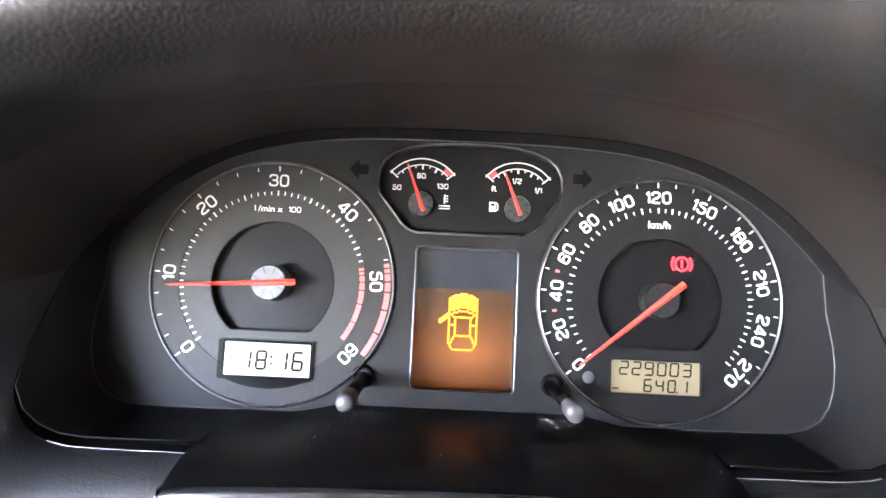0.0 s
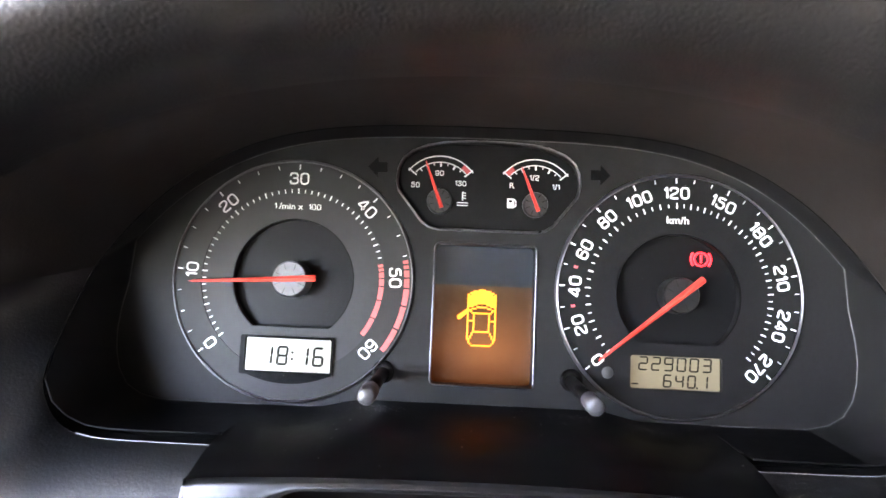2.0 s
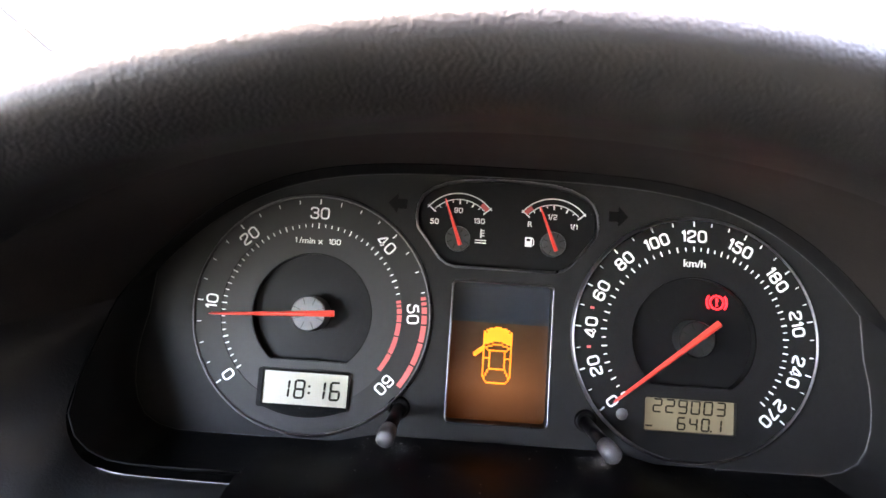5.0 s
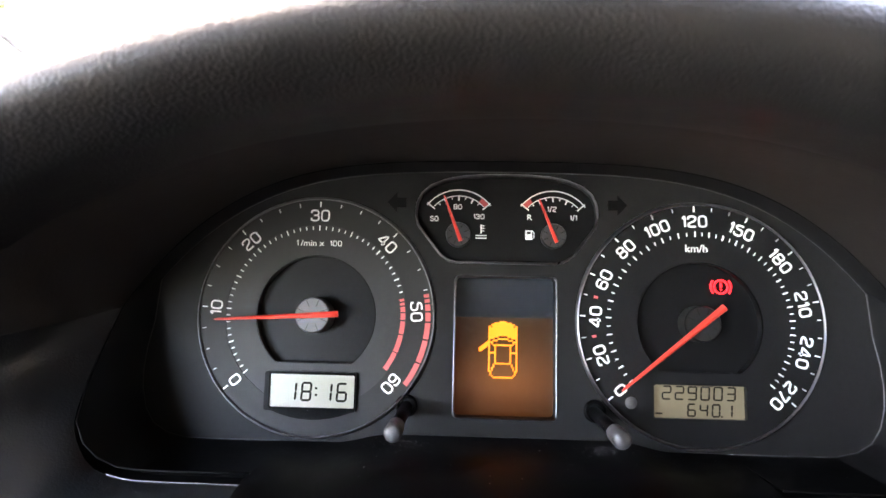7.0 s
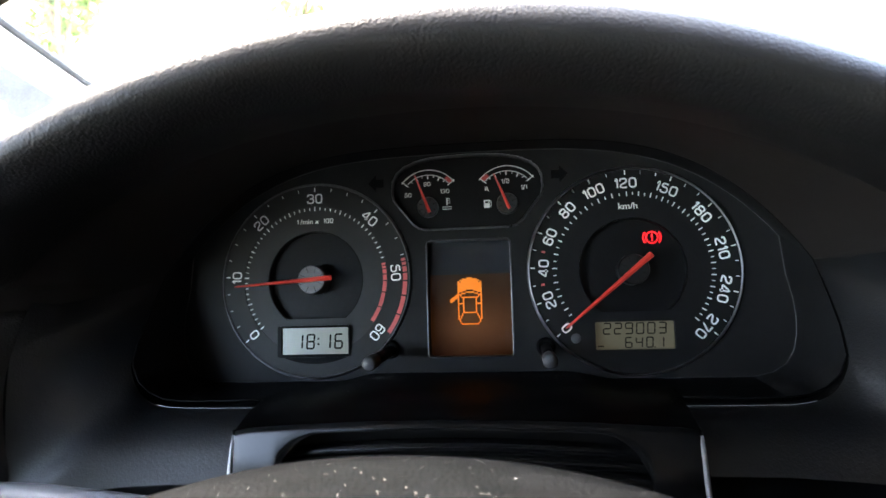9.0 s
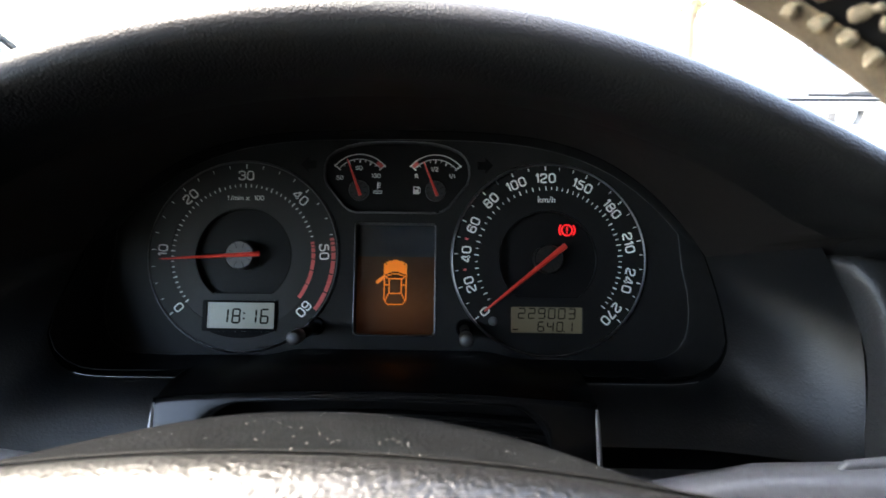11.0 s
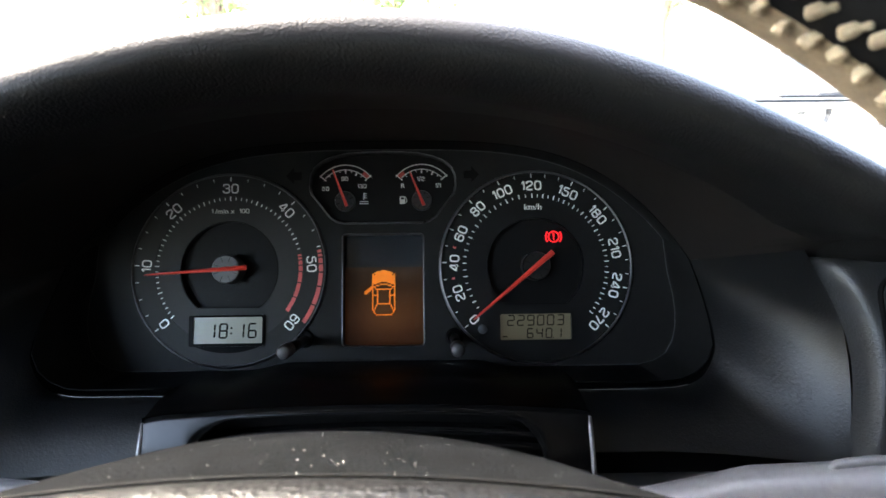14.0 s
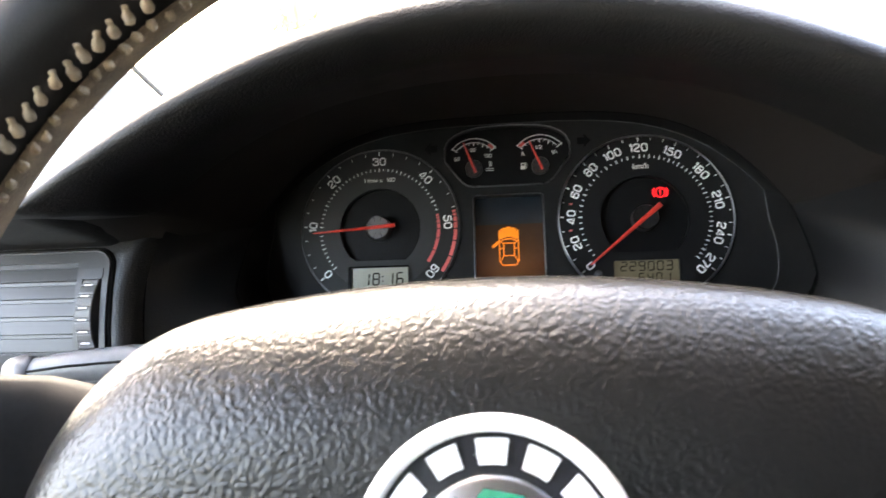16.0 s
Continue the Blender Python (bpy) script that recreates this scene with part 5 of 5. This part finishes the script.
wall_part("dash_top", loft([[(x, y, z) for y, z in ((0.10, 0.97 - 0.10 * smooth_step(0.12, 0.24, abs(x))), (0.25, 0.955 - 0.085 * smooth_step(0.12, 0.24, abs(x))), (0.40, 0.915 - 0.05 * smooth_step(0.12, 0.24, abs(x))), (0.54, 0.865))] for x in np.linspace(-0.47, 1.21, 43)]), DASHFINE)
wall_part("dash_front", box(0.42, 1.2, -0.05, 0.10, 0.5, 0.87, 0.02), DASH)

# trim piece at the foot of the driver's pillar, with its lighter cap
wall_part("pillar_foot", loft([[(-0.455, y, z0), (-0.450, y, z0 + 0.02), (-0.452, y, z1 - 0.01), (-0.462, y, z1), (-0.485, y, z1)] for y, z0, z1 in ((0.208, 0.88, 1.035), (0.30, 0.88, 1.020), (0.40, 0.88, 0.985), (0.52, 0.88, 0.930))]), PILLAR, "pale grey trim at the foot of the pillar")
wall_part("pillar_cap", loft([[(-0.450, y, 0.88), (-0.445, y, 0.90), (-0.446, y, z1 - 0.01), (-0.456, y, z1), (-0.480, y, z1)] for y, z1 in ((0.06, 1.02), (0.13, 1.035), (0.204, 1.037))]), CARPAINT, "lighter cap beside the pillar foot")

windscreen = thing("windscreen", "raked clear car windscreen", "windscreen", (0.37, 0.5, 0.90), kind="structure", frame_of=W)
pane = part("pane", loft([[(lerp(-0.445, -0.39, t), lerp(0.53, -0.23, t), lerp(0.9, 1.297, t)), (0.37, lerp(0.58, -0.22, t), lerp(0.9, 1.301, t)), (lerp(1.185, 1.13, t), lerp(0.53, -0.23, t), lerp(0.9, 1.297, t))] for t in (0, 0.5, 1)]), GLASS, windscreen, "clear glass", frame_of=W)
pane.visible_shadow = False

wiper = thing("windscreen_wiper", "black windscreen wiper blade parked on the glass", "wiper", (0.55, 0.44, 0.965), frame_of=W)
part("blade", box(0.40, 0.95, 0.432, 0.440, 0.9705, 0.9745, 0.001), RUBBER, wiper, frame_of=W)
part("arm", tube([(0.52, 0.438, 0.980), (0.62, 0.445, 0.982), (0.80, 0.47, 0.972), (1.0, 0.53, 0.93)], [0.003, 0.006, 0.006, 0.007]), RUBBER, wiper, frame_of=W, smooth=True)
part("bridge", box(0.47, 0.56, 0.434, 0.442, 0.9760, 0.9800, 0.001), RUBBER, wiper, frame_of=W)

bonnet = thing("bonnet", "pale silver-white car bonnet in front of the windscreen", "bonnet", (0.37, 1.2, 0.8), frame_of=W)
part("panel", loft([[(x, y, z - 0.06 * ((x - 0.37) / 0.8) ** 4) for y, z in ((0.552, 0.848), (0.575, 0.880), (0.60, 0.895), (0.70, 0.915), (0.95, 0.905), (1.25, 0.875), (1.55, 0.82), (1.75, 0.74), (1.80, 0.60))] for x in np.linspace(-0.42, 1.16, 21)]), CARPAINT, bonnet, "painted bonnet panel", frame_of=W, smooth=True)
mirror = thing("door_mirror", "pale door mirror housing outside the side window", "door mirror", (-0.62, 0.16, 0.96), frame_of=W)
part("housing", box(-0.78, -0.57, 0.10, 0.22, 0.93, 1.06, 0.035, 4), CARPAINT, mirror, "rounded painted housing", frame_of=W, smooth=True)
part("foot", box(-0.59, -0.52, 0.13, 0.19, 0.93, 0.96, 0.008), RUBBER, mirror, frame_of=W)

# ---- outside ----
ASPHALT = mat("pale_gravel", (0.42, 0.40, 0.35), 0.9, bump=0.01, bscale=40, vscale=1.5, vary=0.3)
ground = part("ground", loft([[(-300, -300, 0), (300, -300, 0)], [(-300, 300, 0), (300, 300, 0)]]), ASPHALT, None, frame_of=W)
tagged(ground, "pale sunlit gravel ground", "ground", kind="structure")
GRASS = mat("dry_grass", (0.42, 0.38, 0.20), 0.9, vary=0.4, vscale=20)
LEAF = mat("bright_leaves", (0.14, 0.20, 0.05), 0.6, vary=0.5, vscale=8)
BARK = mat("bark", (0.14, 0.10, 0.07), 0.9, bump=0.01, bscale=30, vscale=12)


def leaf_cloud(centres, n, size, seed):
    r = random.Random(seed)
    verts, faces = [], []
    for _ in range(n):
        c, rad = r.choice(centres)
        d = Vector((r.gauss(0, 1), r.gauss(0, 1), r.gauss(0, 1))).normalized() * rad * r.uniform(0.45, 1.05)
        p = Vector(c) + d
        if p.z < 0.05:
            continue
        u = Vector((r.gauss(0, 1), r.gauss(0, 1), r.gauss(0, 1))).normalized()
        v = u.orthogonal().normalized()
        s = size * r.uniform(0.6, 1.4)
        i = len(verts)
        verts += [p - u * s, p + v * s * 0.45 + u * s * 0.1, p + u * s, p - v * s * 0.45 + u * s * 0.1]
        faces.append((i, i + 1, i + 2, i + 3))
    me = bpy.data.meshes.new("leaves")
    me.from_pydata([tuple(v) for v in verts], [], faces)
    return me


def tree(x, y, h, seed):
    r = random.Random(seed)
    tr = thing("tree", "leafy roadside tree with a bright yellow-green crown", "tree", (x, y, 0), "trees ahead", frame_of=W)
    part("trunk", tube([(x, y, 0), (x + 0.05, y, h * 0.25), (x - 0.05, y + 0.05, h * 0.5), (x, y, h * 0.75)], [0.16, 0.13, 0.09, 0.04], n=10), BARK, tr, frame_of=W, smooth=True)
    blobs = []
    for k in range(7):
        a, q = r.uniform(0, 6.28), r.uniform(0.3, 1.0)
        e = (x + math.cos(a) * h * 0.28 * q, y + math.sin(a) * h * 0.28 * q, h * r.uniform(0.35, 0.95))
        part("limb", tube([(x, y, h * r.uniform(0.25, 0.5)), ((x + e[0]) / 2, (y + e[1]) / 2, e[2] * 0.85), e], [0.06, 0.04, 0.015], n=6), BARK, tr, frame_of=W)
        blobs.append((e, h * r.uniform(0.13, 0.22)))
    part("crown", leaf_cloud(blobs, 5200, 0.09, seed), LEAF, tr, frame_of=W)


for x, y, h, seed in ((-5.2, 15.0, 5.5, 1), (-1.2, 18.0, 6.0, 2), (7.5, 20.0, 6.0, 3), (-9.5, 12.0, 5.0, 4)):
    tree(x, y, h, seed)
for k, (x, y) in enumerate(((-3.4, 13.0), (4.0, 16.5), (10.5, 15.5))):
    bush = thing("bush", "low sunlit bush of small leaves", "bush", (x, y, 0), "bushes ahead", frame_of=W)
    part("foliage", leaf_cloud([((x + dx, y, hz), rr) for dx, hz, rr in ((-0.8, 0.6, 0.7), (0, 0.9, 0.9), (0.9, 0.6, 0.7))], 3000, 0.07, 20 + k), LEAF, bush, frame_of=W)
    part("stem", tube([(x, y, 0), (x, y, 0.8)], [0.06, 0.03], n=6), BARK, bush, frame_of=W)
r = random.Random(5)
gv, gf = [], []
for _ in range(9000):
    x, y = r.uniform(-14, 16), r.uniform(11.0, 26)
    a, h, w = r.uniform(0, 3.14), r.uniform(0.15, 0.55), 0.012
    i = len(gv)
    gv += [(x - w * math.cos(a), y - w * math.sin(a), 0), (x + w * math.cos(a), y + w * math.sin(a), 0), (x + r.uniform(-0.1, 0.1), y + r.uniform(-0.1, 0.1), h)]
    gf.append((i, i + 1, i + 2))
gm = bpy.data.meshes.new("dry_grass")
gm.from_pydata(gv, [], gf)
tagged(part("dry_grass", gm, GRASS, None, frame_of=W), "dry yellow grass along the roadside", "grass", kind="stuff")


def parked_car(x, y, turn):
    m = Matrix.Translation((x, y, 0)) @ Matrix.Rotation(radians(turn), 4, "Z")
    car = new("parked_car")
    place(car, None, m)
    tagged(car, "pale parked car with dark windows on the gravel", "car")
    side = [(-2.1, 0.35), (-2.15, 0.75), (-1.9, 0.92), (-1.1, 0.98), (-0.45, 1.42), (0.9, 1.46), (1.65, 1.05), (2.05, 0.95), (2.12, 0.40)]
    rws = []
    for wy, k in ((-0.80, 0.94), (-0.84, 1.0), (0.84, 1.0), (0.80, 0.94)):
        rws.append([(sx * k, wy * (0.78 if sz > 1.2 else 1.0), 0.35 + (sz - 0.35) * (0.99 if k < 1 else 1)) for sx, sz in side])
    bm = loft(rws)
    bmesh.ops.holes_fill(bm, edges=[e for e in bm.edges if e.is_boundary], sides=40)
    body = part("body", bm, CARPAINT, car, "pale painted body", m=m, frame_of=W)
    win = mat("car_glass", (0.20, 0.21, 0.22), 0.1)
    for s in (-1, 1):
        part("side_window", loft([[(-0.95, s * 0.835, 1.0), (-0.42, s * 0.68, 1.38)], [(0.0, s * 0.845, 1.0), (0.0, s * 0.68, 1.40)]]), win, body, m=m, frame_of=W)
        part("side_window", loft([[(0.08, s * 0.845, 1.0), (0.08, s * 0.68, 1.40)], [(1.45, s * 0.835, 1.03), (0.88, s * 0.68, 1.40)]]), win, body, m=m, frame_of=W)
        for wx in (-1.3, 1.3):
            tyre = part("tyre", lathe([(0.20, -0.09), (0.30, -0.1), (0.32, -0.06), (0.32, 0.06), (0.30, 0.1), (0.20, 0.09)], n=32), RUBBER, car, m=m @ Matrix.Translation((wx, s * 0.76, 0.32)), frame_of=W, smooth=True)
            part("rim", lathe([(0.0, -0.07), (0.19, -0.08), (0.20, 0.0), (0.19, 0.08), (0.0, 0.07)], n=24), CHROME, tyre, m=m @ Matrix.Translation((wx, s * 0.76, 0.32)), frame_of=W)
    part("windscreen", loft([[(-1.06, -0.70, 1.0), (-1.06, 0.70, 1.0)], [(-0.5, -0.60, 1.41), (-0.5, 0.60, 1.41)]]), win, body, m=m @ Matrix.Translation((-0.012, 0, 0.008)), frame_of=W)


parked_car(4.9, 8.2, 12)
